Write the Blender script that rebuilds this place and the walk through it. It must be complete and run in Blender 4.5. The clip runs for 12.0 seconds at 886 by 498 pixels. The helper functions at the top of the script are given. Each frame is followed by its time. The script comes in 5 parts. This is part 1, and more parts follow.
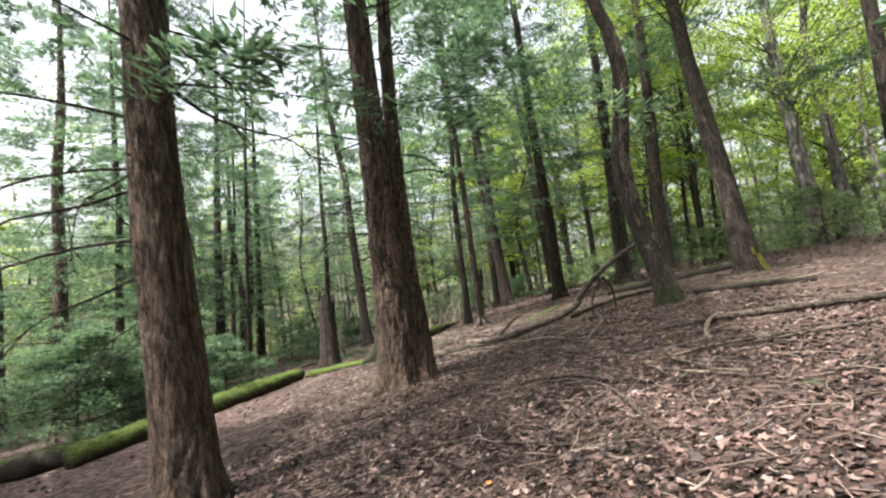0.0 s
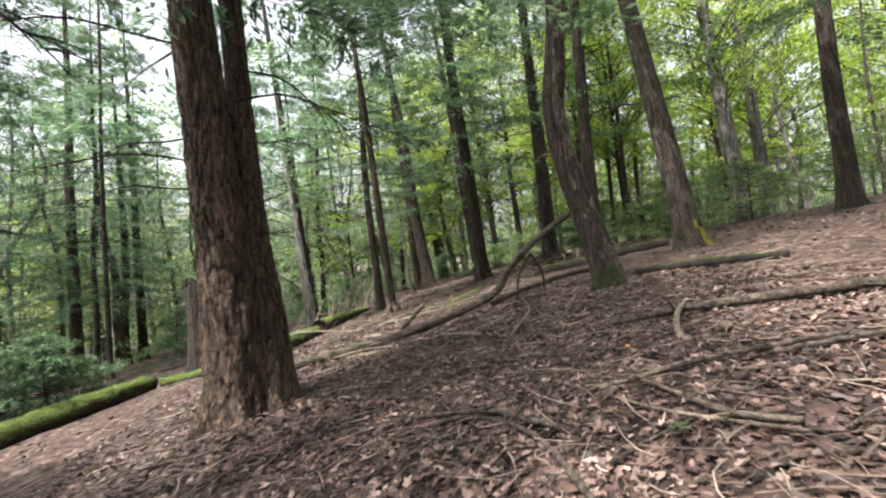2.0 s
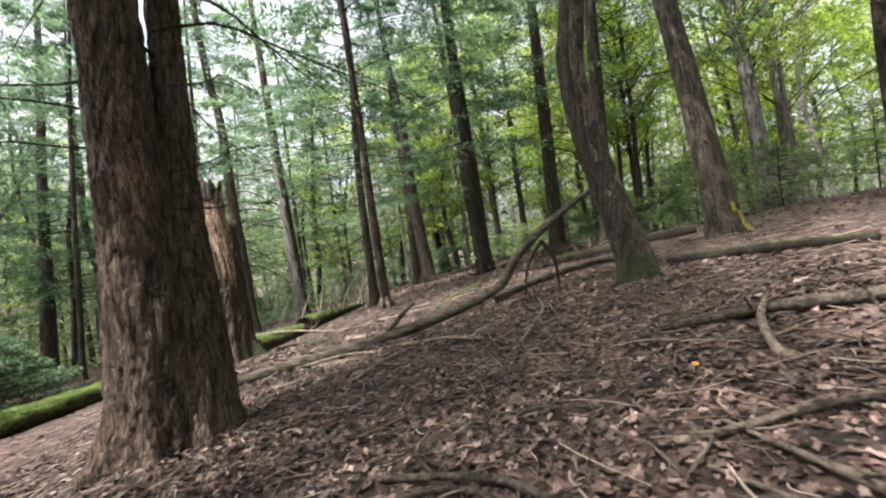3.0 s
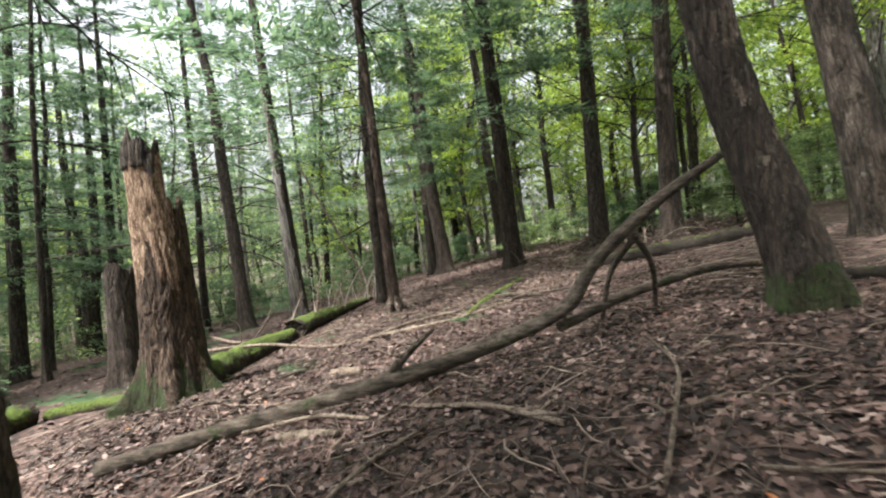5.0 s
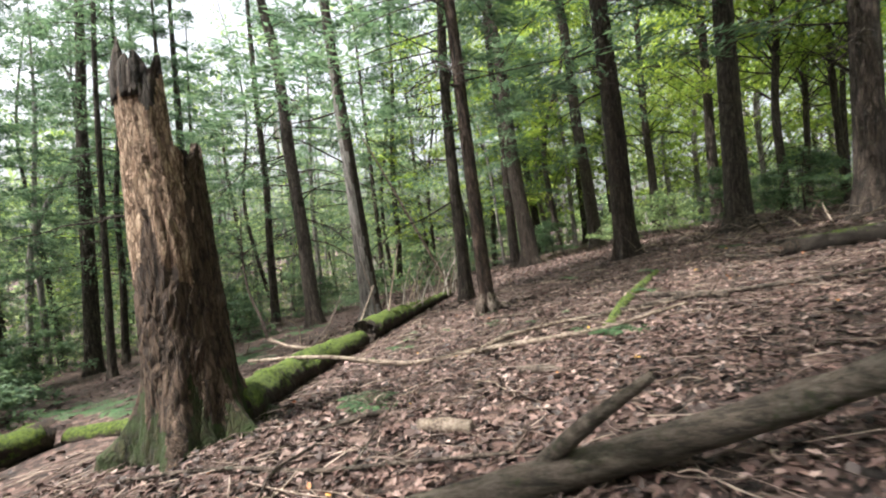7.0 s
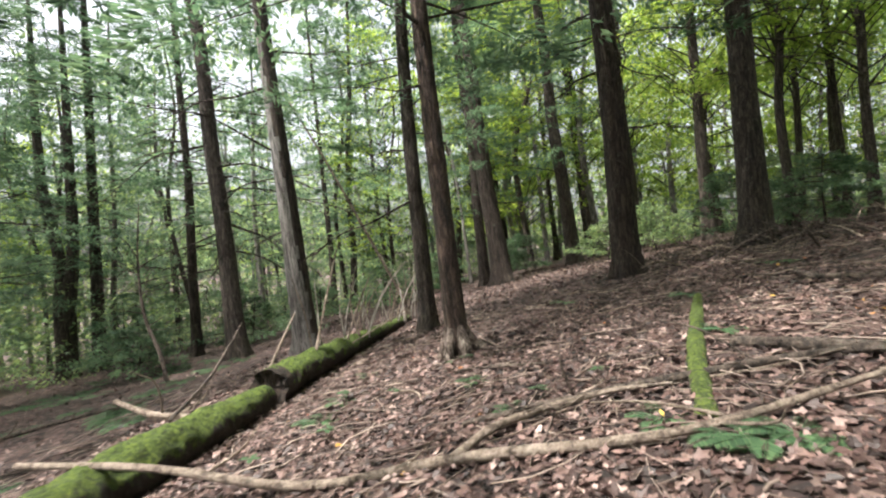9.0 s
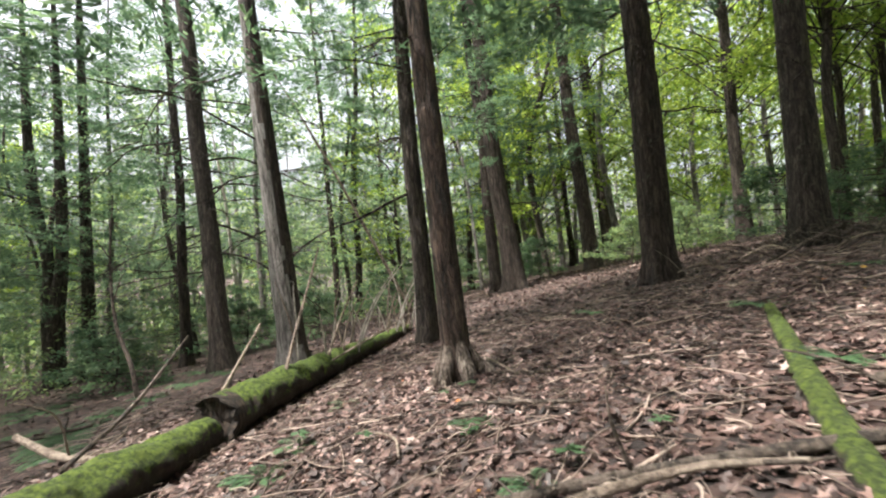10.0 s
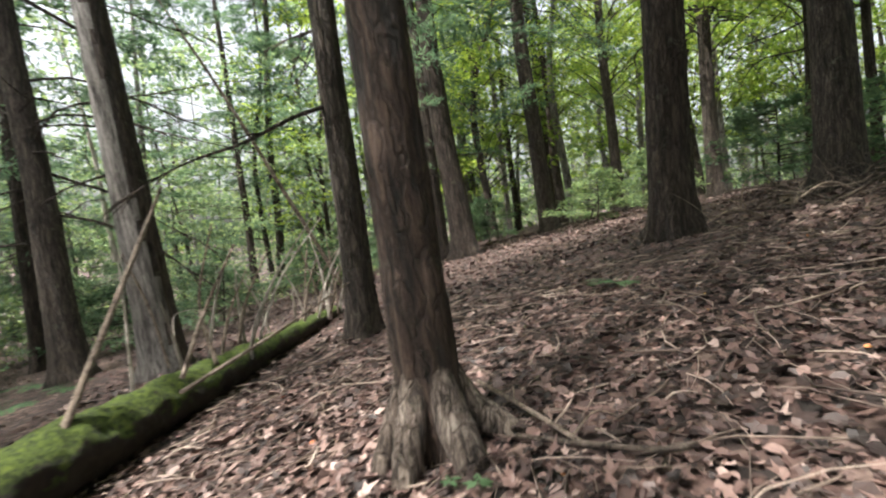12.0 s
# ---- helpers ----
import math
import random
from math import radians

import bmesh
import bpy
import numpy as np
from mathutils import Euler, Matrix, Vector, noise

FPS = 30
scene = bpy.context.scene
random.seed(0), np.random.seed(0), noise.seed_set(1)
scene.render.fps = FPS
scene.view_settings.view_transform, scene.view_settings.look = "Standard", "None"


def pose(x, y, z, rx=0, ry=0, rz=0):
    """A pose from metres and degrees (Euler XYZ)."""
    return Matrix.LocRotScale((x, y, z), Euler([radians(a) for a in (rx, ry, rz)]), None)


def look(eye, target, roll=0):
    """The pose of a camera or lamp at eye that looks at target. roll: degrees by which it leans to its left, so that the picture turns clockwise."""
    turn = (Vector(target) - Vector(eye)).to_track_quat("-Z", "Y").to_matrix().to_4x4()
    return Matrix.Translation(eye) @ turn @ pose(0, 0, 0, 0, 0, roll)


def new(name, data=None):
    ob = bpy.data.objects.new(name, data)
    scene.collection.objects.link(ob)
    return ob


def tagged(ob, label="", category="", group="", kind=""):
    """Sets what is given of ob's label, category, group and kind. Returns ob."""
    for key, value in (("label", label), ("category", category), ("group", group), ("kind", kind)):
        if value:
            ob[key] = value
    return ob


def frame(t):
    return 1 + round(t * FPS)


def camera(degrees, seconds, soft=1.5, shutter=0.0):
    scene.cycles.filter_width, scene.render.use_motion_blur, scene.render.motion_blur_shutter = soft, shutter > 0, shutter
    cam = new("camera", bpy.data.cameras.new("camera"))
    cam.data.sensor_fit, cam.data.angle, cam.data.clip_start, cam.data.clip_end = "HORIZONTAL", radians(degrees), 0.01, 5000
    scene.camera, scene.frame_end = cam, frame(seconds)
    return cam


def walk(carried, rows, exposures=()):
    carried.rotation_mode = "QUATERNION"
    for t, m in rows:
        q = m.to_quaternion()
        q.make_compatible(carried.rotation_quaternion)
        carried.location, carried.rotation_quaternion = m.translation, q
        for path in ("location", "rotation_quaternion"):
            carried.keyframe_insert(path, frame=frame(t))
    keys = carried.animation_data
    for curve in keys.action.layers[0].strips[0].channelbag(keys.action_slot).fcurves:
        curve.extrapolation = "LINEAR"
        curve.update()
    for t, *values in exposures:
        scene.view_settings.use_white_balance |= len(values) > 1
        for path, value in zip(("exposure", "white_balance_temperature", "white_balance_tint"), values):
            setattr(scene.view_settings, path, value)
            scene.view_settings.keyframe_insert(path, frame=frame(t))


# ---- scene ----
cam = camera(87.7, 12.0, soft=2.1, shutter=0.35)
PATH = [
    (0, (0.11, 0.042, 1.54), (0.1, 2.037, 1.68), -5.0),
    (0.5, (0.169, 0.698, 1.452), (0.252, 2.694, 1.548), -5.2),
    (1, (0.384, 1.322, 1.396), (0.584, 3.311, 1.434), -5.2),
    (1.5, (0.632, 1.917, 1.43), (0.888, 3.901, 1.471), -5.3),
    (2, (0.878, 2.555, 1.434), (1.164, 4.534, 1.465), -5.3),
    (2.5, (1.093, 3.254, 1.389), (1.367, 5.235, 1.413), -5.5),
    (3, (1.212, 3.954, 1.303), (1.482, 5.935, 1.311), -5.4),
    (3.2, (1.238, 4.186, 1.311), (1.514, 6.166, 1.307), -5.5),
    (4.8, (1.334, 6.354, 1.477), (1.561, 8.341, 1.422), -4.2),
    (5, (1.362, 6.582, 1.452), (1.565, 8.571, 1.4), -4.2),
    (5.5, (1.371, 7.204, 1.435), (1.498, 9.199, 1.374), -4.1),
    (6, (1.266, 7.805, 1.386), (1.234, 9.804, 1.325), -4.6),
    (6.5, (1.094, 8.402, 1.35), (1.017, 10.4, 1.301), -4.4),
    (7, (0.893, 8.986, 1.252), (0.8, 10.983, 1.195), -4.5),
    (7.2, (0.801, 9.218, 1.217), (0.706, 11.215, 1.159), -4.6),
    (8.8, (0.827, 11.438, 1.174), (0.888, 13.435, 1.092), -4.3),
    (9, (0.926, 11.688, 1.113), (0.996, 13.686, 1.116), -3.8),
    (9.5, (1.129, 12.274, 1.039), (1.178, 14.273, 1.083), -3.5),
    (10, (1.128, 12.929, 0.989), (1.145, 14.929, 1.025), -3.6),
    (10.5, (1.039, 13.599, 0.949), (1.049, 15.599, 0.96), -3.4),
    (11, (0.921, 14.242, 0.863), (0.938, 16.242, 0.86), -3.8),
    (11.5, (0.911, 14.902, 0.785), (1.051, 16.896, 0.719), -4.6),
    (12, (1.061, 15.551, 0.757), (1.35, 17.527, 0.644), -4.9),
]
walk(cam, [(t, look(eye, target, roll)) for t, eye, target, roll in PATH], [(0.0, 1.95), (12.0, 1.95)])

# ---- sky, sun ----
SUN_FROM = (-0.45, -0.25, 0.95)
sky_world = bpy.data.worlds.new("forest_sky")
scene.world = sky_world
sky_world.use_nodes = True
wn, wl = sky_world.node_tree.nodes, sky_world.node_tree.links
sky_tex = wn.new("ShaderNodeTexSky")
sky_tex.sky_type = "NISHITA"
sky_tex.sun_disc = False
sky_tex.sun_elevation = math.atan2(SUN_FROM[2], math.hypot(SUN_FROM[0], SUN_FROM[1]))
sky_tex.sun_rotation = math.atan2(SUN_FROM[0], SUN_FROM[1])
sky_tex.air_density, sky_tex.dust_density, sky_tex.ozone_density = 1.0, 8.0, 0.3
veil = wn.new("ShaderNodeHueSaturation")
veil.inputs["Saturation"].default_value, veil.inputs["Value"].default_value = 0.35, 1.15
wl.new(sky_tex.outputs[0], veil.inputs["Color"])
wl.new(veil.outputs[0], wn["Background"].inputs[0])
wn["Background"].inputs[1].default_value = 0.12
sun_data = bpy.data.lights.new("sun", "SUN")
sun_data.energy, sun_data.angle, sun_data.color = 2.6, radians(0.6), (1.0, 0.95, 0.86)
sun = new("sun", sun_data)
sun.matrix_world = look((SUN_FROM[0] * 60, SUN_FROM[1] * 60, SUN_FROM[2] * 60), (0, 0, 0))


# ---- materials ----
def nodes_of(name):
    m = bpy.data.materials.new(name)
    m.use_nodes = True
    return m, m.node_tree.nodes, m.node_tree.links, m.node_tree.nodes["Principled BSDF"]


def ramp_node(n, stops):
    r = n.new("ShaderNodeValToRGB")
    while len(r.color_ramp.elements) < len(stops):
        r.color_ramp.elements.new(0.5)
    for e, (p, col) in zip(r.color_ramp.elements, stops):
        e.position, e.color = p, (*col, 1)
    return r


def noise_node(n, l, vec, scale, detail=5.0, rough=0.6, squash=(1, 1, 1)):
    mp = n.new("ShaderNodeMapping")
    mp.inputs["Scale"].default_value = squash
    l.new(vec, mp.inputs[0])
    t = n.new("ShaderNodeTexNoise")
    t.inputs["Scale"].default_value, t.inputs["Detail"].default_value, t.inputs["Roughness"].default_value = scale, detail, rough
    l.new(mp.outputs[0], t.inputs[0])
    return t.outputs[0]


def n_colour(n, l, vec, scale):
    t = n.new("ShaderNodeTexNoise")
    t.inputs["Scale"].default_value, t.inputs["Detail"].default_value = scale, 3
    l.new(vec, t.inputs[0])
    return t.outputs["Color"]


def mix_col(n, l, fac, a, b, kind="MIX"):
    m = n.new("ShaderNodeMix")
    m.data_type, m.blend_type = "RGBA", kind
    for s, v in ((m.inputs[0], fac), (m.inputs[6], a), (m.inputs[7], b)):
        if isinstance(v, bpy.types.NodeSocket):
            l.new(v, s)
        elif isinstance(v, (int, float)):
            s.default_value = v
        else:
            s.default_value = (*v, 1)
    return m.outputs[2]


def bark_mat(name, dark, mid, pale, moss=0.0, fine=1.0, lichen=0.25, grain_way=(1, 1, 0.14), cracks=0.85):
    """Furrowed bark: long furrows, plates and grain, lichen blotches, moss tufts where moss > 0."""
    m, n, l, b = nodes_of(name)
    vec = n.new("ShaderNodeTexCoord").outputs["Object"]
    big = noise_node(n, l, vec, 3.0, 4, 0.6, (1, 1, 0.35))
    fur = noise_node(n, l, vec, 20 * fine, 7, 0.72, grain_way)
    grain = noise_node(n, l, vec, 90, 5, 0.75, tuple(0.3 + 0.7 * v for v in grain_way))
    r1 = ramp_node(n, [(0.40, dark), (0.50, mid), (0.66, pale)])
    l.new(fur, r1.inputs[0])
    r2 = ramp_node(n, [(0.3, (0.55, 0.52, 0.5)), (0.6, (1, 1, 1))])
    l.new(grain, r2.inputs[0])
    col = mix_col(n, l, 0.8, r1.outputs[0], r2.outputs[0], "MULTIPLY")
    warp = n.new("ShaderNodeMapping")
    warp.inputs["Scale"].default_value = grain_way
    l.new(mix_col(n, l, 0.12, vec, n_colour(n, l, vec, 6), "ADD"), warp.inputs[0])
    crack = n.new("ShaderNodeTexVoronoi")
    crack.feature = "DISTANCE_TO_EDGE"
    crack.inputs["Scale"].default_value = 20 * fine
    l.new(warp.outputs[0], crack.inputs[0])
    rc = ramp_node(n, [(0.0, (0.28, 0.25, 0.23)), (0.16, (1, 1, 1))])
    l.new(crack.outputs[0], rc.inputs[0])
    col = mix_col(n, l, cracks, col, rc.outputs[0], "MULTIPLY")
    r3 = ramp_node(n, [(0.35, (0.72, 0.66, 0.62)), (0.65, (1.12, 1.1, 1.08))])
    l.new(big, r3.inputs[0])
    col = mix_col(n, l, 0.9, col, r3.outputs[0], "MULTIPLY")
    if lichen:
        lf = ramp_node(n, [(0.60, (0, 0, 0)), (0.70, (1, 1, 1))])
        l.new(noise_node(n, l, vec, 7, 6, 0.72), lf.inputs[0])
        amount = n.new("ShaderNodeMath")
        amount.operation = "MULTIPLY"
        l.new(lf.outputs[0], amount.inputs[0])
        amount.inputs[1].default_value = lichen
        col = mix_col(n, l, amount.outputs[0], col, (0.24, 0.25, 0.20))
    if moss:
        mf = ramp_node(n, [(0.62 - 0.25 * moss, (0, 0, 0)), (0.72 - 0.2 * moss, (1, 1, 1))])
        l.new(noise_node(n, l, vec, 5, 7, 0.75), mf.inputs[0])
        col = mix_col(n, l, mf.outputs[0], col, (0.022, 0.04, 0.007))
    l.new(col, b.inputs["Base Color"])
    b.inputs["Roughness"].default_value = 0.92
    bump = n.new("ShaderNodeBump")
    bump.inputs["Strength"].default_value, bump.inputs["Distance"].default_value = 1.0, 0.05
    add = n.new("ShaderNodeMath")
    add.operation = "MULTIPLY_ADD"
    l.new(grain, add.inputs[0])
    add.inputs[1].default_value = 0.25
    plate = n.new("ShaderNodeMath")
    plate.operation = "MULTIPLY_ADD"
    l.new(rc.outputs[0], plate.inputs[0])
    plate.inputs[1].default_value = 0.5 * cracks
    l.new(fur, plate.inputs[2])
    l.new(plate.outputs[0], add.inputs[2])
    l.new(add.outputs[0], bump.inputs["Height"])
    l.new(bump.outputs[0], b.inputs["Normal"])
    return m


def moss_log_mat(name, bark_col, cover):
    """Rotting wood with a moss pelt on what faces up."""
    m, n, l, b = nodes_of(name)
    vec = n.new("ShaderNodeTexCoord").outputs["Object"]
    nz = n.new("ShaderNodeSeparateXYZ")
    l.new(n.new("ShaderNodeNewGeometry").outputs["Normal"], nz.inputs[0])
    edge = n.new("ShaderNodeMath")
    edge.operation = "MULTIPLY_ADD"
    l.new(noise_node(n, l, vec, 6.5, 7, 0.75), edge.inputs[0])
    edge.inputs[1].default_value = 2.6
    l.new(nz.outputs[2], edge.inputs[2])
    mask = ramp_node(n, [(0.0, (0, 0, 0)), (1.0, (1, 1, 1))])
    rng = n.new("ShaderNodeMapRange")
    rng.inputs[1].default_value, rng.inputs[2].default_value = 1.75 - cover, 2.0 - cover
    l.new(edge.outputs[0], rng.inputs[0])
    l.new(rng.outputs[0], mask.inputs[0])
    tuft = noise_node(n, l, vec, 24, 8, 0.8)
    mr = ramp_node(n, [(0.38, (0.008, 0.015, 0.002)), (0.50, (0.060, 0.098, 0.010)), (0.68, (0.175, 0.225, 0.026))])
    l.new(tuft, mr.inputs[0])
    wr = ramp_node(n, [(0.35, tuple(0.35 * v for v in bark_col)), (0.7, bark_col)])
    l.new(noise_node(n, l, vec, 14, 6, 0.7), wr.inputs[0])
    l.new(mix_col(n, l, mask.outputs[0], wr.outputs[0], mr.outputs[0]), b.inputs["Base Color"])
    b.inputs["Roughness"].default_value = 0.95
    bump = n.new("ShaderNodeBump")
    bump.inputs["Strength"].default_value, bump.inputs["Distance"].default_value = 1.0, 0.05
    l.new(tuft, bump.inputs["Height"])
    l.new(bump.outputs[0], b.inputs["Normal"])
    return m


def leaf_mat(name, a, b_col, c, glow, rough=0.55):
    """Thin living leaves that let light through."""
    m, n, l, b = nodes_of(name)
    rnd = n.new("ShaderNodeNewGeometry").outputs["Random Per Island"]
    r = ramp_node(n, [(0.0, a), (0.5, b_col), (1.0, c)])
    l.new(rnd, r.inputs[0])
    vec = n.new("ShaderNodeTexCoord").outputs["Object"]
    r2 = ramp_node(n, [(0.35, (0.7, 0.72, 0.7)), (0.65, (1.15, 1.12, 1.0))])
    l.new(noise_node(n, l, vec, 0.8, 3, 0.6), r2.inputs[0])
    col = mix_col(n, l, 1.0, r.outputs[0], r2.outputs[0], "MULTIPLY")
    l.new(col, b.inputs["Base Color"])
    b.inputs["Roughness"].default_value = rough
    b.inputs["Specular IOR Level"].default_value = 0.25
    tr = n.new("ShaderNodeBsdfTranslucent")
    l.new(mix_col(n, l, 1.0, col, (1.22, 1.25, 1.0), "MULTIPLY"), tr.inputs[0])
    mx = n.new("ShaderNodeMixShader")
    mx.inputs[0].default_value = glow
    l.new(b.outputs[0], mx.inputs[1])
    l.new(tr.outputs[0], mx.inputs[2])
    l.new(mx.outputs[0], n["Material Output"].inputs[0])
    return m


def soil_mat():
    m, n, l, b = nodes_of("leaf_mould")
    vec = n.new("ShaderNodeTexCoord").outputs["Object"]
    vo = n.new("ShaderNodeTexVoronoi")
    vo.inputs["Scale"].default_value = 14
    l.new(vec, vo.inputs[0])
    sep = n.new("ShaderNodeSeparateColor")
    l.new(vo.outputs["Color"], sep.inputs[0])
    r = ramp_node(n, [(0.1, (0.018, 0.012, 0.011)), (0.5, (0.060, 0.036, 0.032)), (0.8, (0.125, 0.078, 0.068)), (1.0, (0.23, 0.175, 0.155))])
    l.new(sep.outputs[0], r.inputs[0])
    r2 = ramp_node(n, [(0.3, (0.5, 0.45, 0.43)), (0.7, (1.2, 1.12, 1.08))])
    l.new(noise_node(n, l, vec, 0.7, 6, 0.65), r2.inputs[0])
    col = mix_col(n, l, 0.85, r.outputs[0], r2.outputs[0], "MULTIPLY")
    r3 = ramp_node(n, [(0.3, (0.5, 0.5, 0.5)), (0.7, (1, 1, 1))])
    l.new(noise_node(n, l, vec, 30, 5, 0.7), r3.inputs[0])
    col = mix_col(n, l, 0.8, col, r3.outputs[0], "MULTIPLY")
    l.new(col, b.inputs["Base Color"])
    b.inputs["Roughness"].default_value = 0.95
    bump = n.new("ShaderNodeBump")
    bump.inputs["Strength"].default_value, bump.inputs["Distance"].default_value = 0.8, 0.03
    l.new(noise_node(n, l, vec, 22, 6, 0.75), bump.inputs["Height"])
    l.new(bump.outputs[0], b.inputs["Normal"])
    return m


def litter_mat(name, stops, rough):
    m, n, l, b = nodes_of(name)
    rnd = n.new("ShaderNodeNewGeometry").outputs["Random Per Island"]
    r = ramp_node(n, stops)
    l.new(rnd, r.inputs[0])
    vec = n.new("ShaderNodeTexCoord").outputs["Object"]
    r2 = ramp_node(n, [(0.3, (0.6, 0.55, 0.52)), (0.7, (1.1, 1.1, 1.1))])
    l.new(noise_node(n, l, vec, 35, 4, 0.7), r2.inputs[0])
    col = mix_col(n, l, 0.7, r.outputs[0], r2.outputs[0], "MULTIPLY")
    r3 = ramp_node(n, [(0.35, (0.6, 0.56, 0.55)), (0.65, (1.1, 1.08, 1.06))])
    l.new(noise_node(n, l, vec, 0.8, 5, 0.6), r3.inputs[0])
    col = mix_col(n, l, 0.8, col, r3.outputs[0], "MULTIPLY")
    l.new(col, b.inputs["Base Color"])
    b.inputs["Roughness"].default_value = rough
    return m


BARK_HEMLOCK = bark_mat("hemlock_bark", (0.034, 0.023, 0.019), (0.146, 0.103, 0.081), (0.282, 0.219, 0.180))
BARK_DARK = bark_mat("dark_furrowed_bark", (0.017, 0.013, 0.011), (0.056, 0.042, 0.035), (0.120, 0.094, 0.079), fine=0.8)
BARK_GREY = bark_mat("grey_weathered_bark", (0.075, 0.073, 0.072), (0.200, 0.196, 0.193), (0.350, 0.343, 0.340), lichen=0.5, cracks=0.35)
BARK_BROWN = bark_mat("brown_scaly_bark", (0.020, 0.016, 0.013), (0.066, 0.052, 0.043), (0.135, 0.113, 0.097), lichen=0.35)
BARK_RED = bark_mat("dark_red_brown_bark", (0.014, 0.009, 0.007), (0.068, 0.044, 0.034), (0.150, 0.108, 0.086), lichen=0.1)
BARK_MOSSY = bark_mat("moss_covered_root_bark", (0.017, 0.015, 0.007), (0.044, 0.044, 0.017), (0.077, 0.077, 0.033), moss=0.8)
BARK_YELLOW_MOSS = bark_mat("bright_yellow_green_moss", (0.16, 0.15, 0.012), (0.34, 0.34, 0.03), (0.5, 0.5, 0.07), lichen=0)
BARK_PALE = bark_mat("pale_birch_bark", (0.22, 0.20, 0.18), (0.45, 0.43, 0.40), (0.62, 0.60, 0.56), cracks=0.35)
WOOD_BARE = bark_mat("bare_splintered_wood", (0.176, 0.105, 0.066), (0.50, 0.36, 0.265), (0.70, 0.56, 0.435), fine=1.4, lichen=0.1)
WOOD_ROT = bark_mat("dark_rotten_wood", (0.008, 0.006, 0.005), (0.04, 0.028, 0.02), (0.10, 0.07, 0.05), lichen=0)
STUMP_BARK = bark_mat("stump_bark", (0.030, 0.019, 0.013), (0.100, 0.067, 0.049), (0.200, 0.147, 0.112), fine=1.2, lichen=0.2)
STICK_DARK = bark_mat("dark_damp_stick", (0.026, 0.022, 0.018), (0.090, 0.072, 0.061), (0.180, 0.149, 0.126), lichen=0.4, grain_way=(0.8, 0.8, 0.8), cracks=0.12)
STICK_PALE = bark_mat("pale_dry_stick", (0.112, 0.088, 0.072), (0.256, 0.212, 0.176), (0.368, 0.320, 0.272), lichen=0.2, grain_way=(0.8, 0.8, 0.8), cracks=0.12)
BRANCH_GREY = bark_mat("fallen_branch_bark", (0.041, 0.035, 0.028), (0.109, 0.092, 0.076), (0.194, 0.170, 0.146), lichen=0.45, moss=0.25, grain_way=(0.22, 1, 1), cracks=0.12)
MOSS_LOG = moss_log_mat("mossy_log_bark", (0.05, 0.036, 0.026), 0.22)
MOSS_LOG_FULL = moss_log_mat("thick_moss", (0.06, 0.042, 0.03), 0.6)
BARE_LOG = moss_log_mat("weathered_log_bark", (0.050, 0.040, 0.033), -0.35)
NEEDLES = leaf_mat("hemlock_needles", (0.060, 0.108, 0.082), (0.098, 0.160, 0.118), (0.150, 0.220, 0.150), 0.58)
NEEDLES_YOUNG = leaf_mat("young_hemlock_sprays", (0.075, 0.135, 0.095), (0.115, 0.185, 0.125), (0.165, 0.24, 0.15), 0.55)
LEAVES_BEECH = leaf_mat("beech_leaves", (0.13, 0.21, 0.050), (0.22, 0.31, 0.070), (0.34, 0.41, 0.095), 0.66)
# pale greyish greens: some distance haze is mixed into this leaf colour
LEAVES_HAZED = leaf_mat("far_foliage", (0.105, 0.165, 0.110), (0.175, 0.245, 0.145), (0.27, 0.34, 0.170), 0.66)
LEAVES_FERN = leaf_mat("fern_fronds", (0.040, 0.085, 0.048), (0.062, 0.118, 0.064), (0.095, 0.158, 0.080), 0.4)
BARK_FLAKE = bark_mat("pale_flaking_bark", (0.040, 0.030, 0.024), (0.176, 0.144, 0.124), (0.336, 0.296, 0.264), fine=1.3, lichen=0.3)
SCAR = bark_mat("stripped_red_bark", (0.10, 0.055, 0.04), (0.26, 0.165, 0.13), (0.40, 0.29, 0.24), fine=1.4, lichen=0.1)
SOIL = soil_mat()
LITTER = litter_mat("dead_leaves", [(0.0, (0.017, 0.010, 0.009)), (0.36, (0.052, 0.030, 0.027)), (0.64, (0.107, 0.064, 0.057)), (0.88, (0.200, 0.132, 0.118)), (1.0, (0.37, 0.29, 0.27))], 0.6)
LITTER_BRIGHT = litter_mat("fresh_fallen_leaves", [(0.0, (0.55, 0.36, 0.05)), (0.5, (0.50, 0.20, 0.06)), (1.0, (0.34, 0.10, 0.07))], 0.6)
TWIGS = litter_mat("twig_litter", [(0.0, (0.06, 0.045, 0.04)), (0.5, (0.18, 0.14, 0.12)), (1.0, (0.38, 0.32, 0.28))], 0.85)

# ---- numbers ----
LATTICE = np.random.default_rng(3).random(65536)


def value_noise(x, y, z):
    xi, yi, zi = (np.floor(v).astype(np.int64) for v in (x, y, z))
    fx, fy, fz = x - xi, y - yi, z - zi
    fx, fy, fz = (v * v * (3 - 2 * v) for v in (fx, fy, fz))
    total = 0
    for dx in (0, 1):
        for dy in (0, 1):
            for dz in (0, 1):
                h = ((xi + dx) * 73856093 ^ (yi + dy) * 19349663 ^ (zi + dz) * 83492791) & 65535
                total = total + LATTICE[h] * (fx if dx else 1 - fx) * (fy if dy else 1 - fy) * (fz if dz else 1 - fz)
    return total


def fbm(x, y, z, octaves=4):
    total, amp = 0, 0.5
    for k in range(octaves):
        total = total + amp * value_noise(x * 2 ** k + 17 * k, y * 2 ** k, z * 2 ** k)
        amp *= 0.5
    return total


def soft(u):
    return np.log1p(np.exp(np.clip(u, -40, 40)))


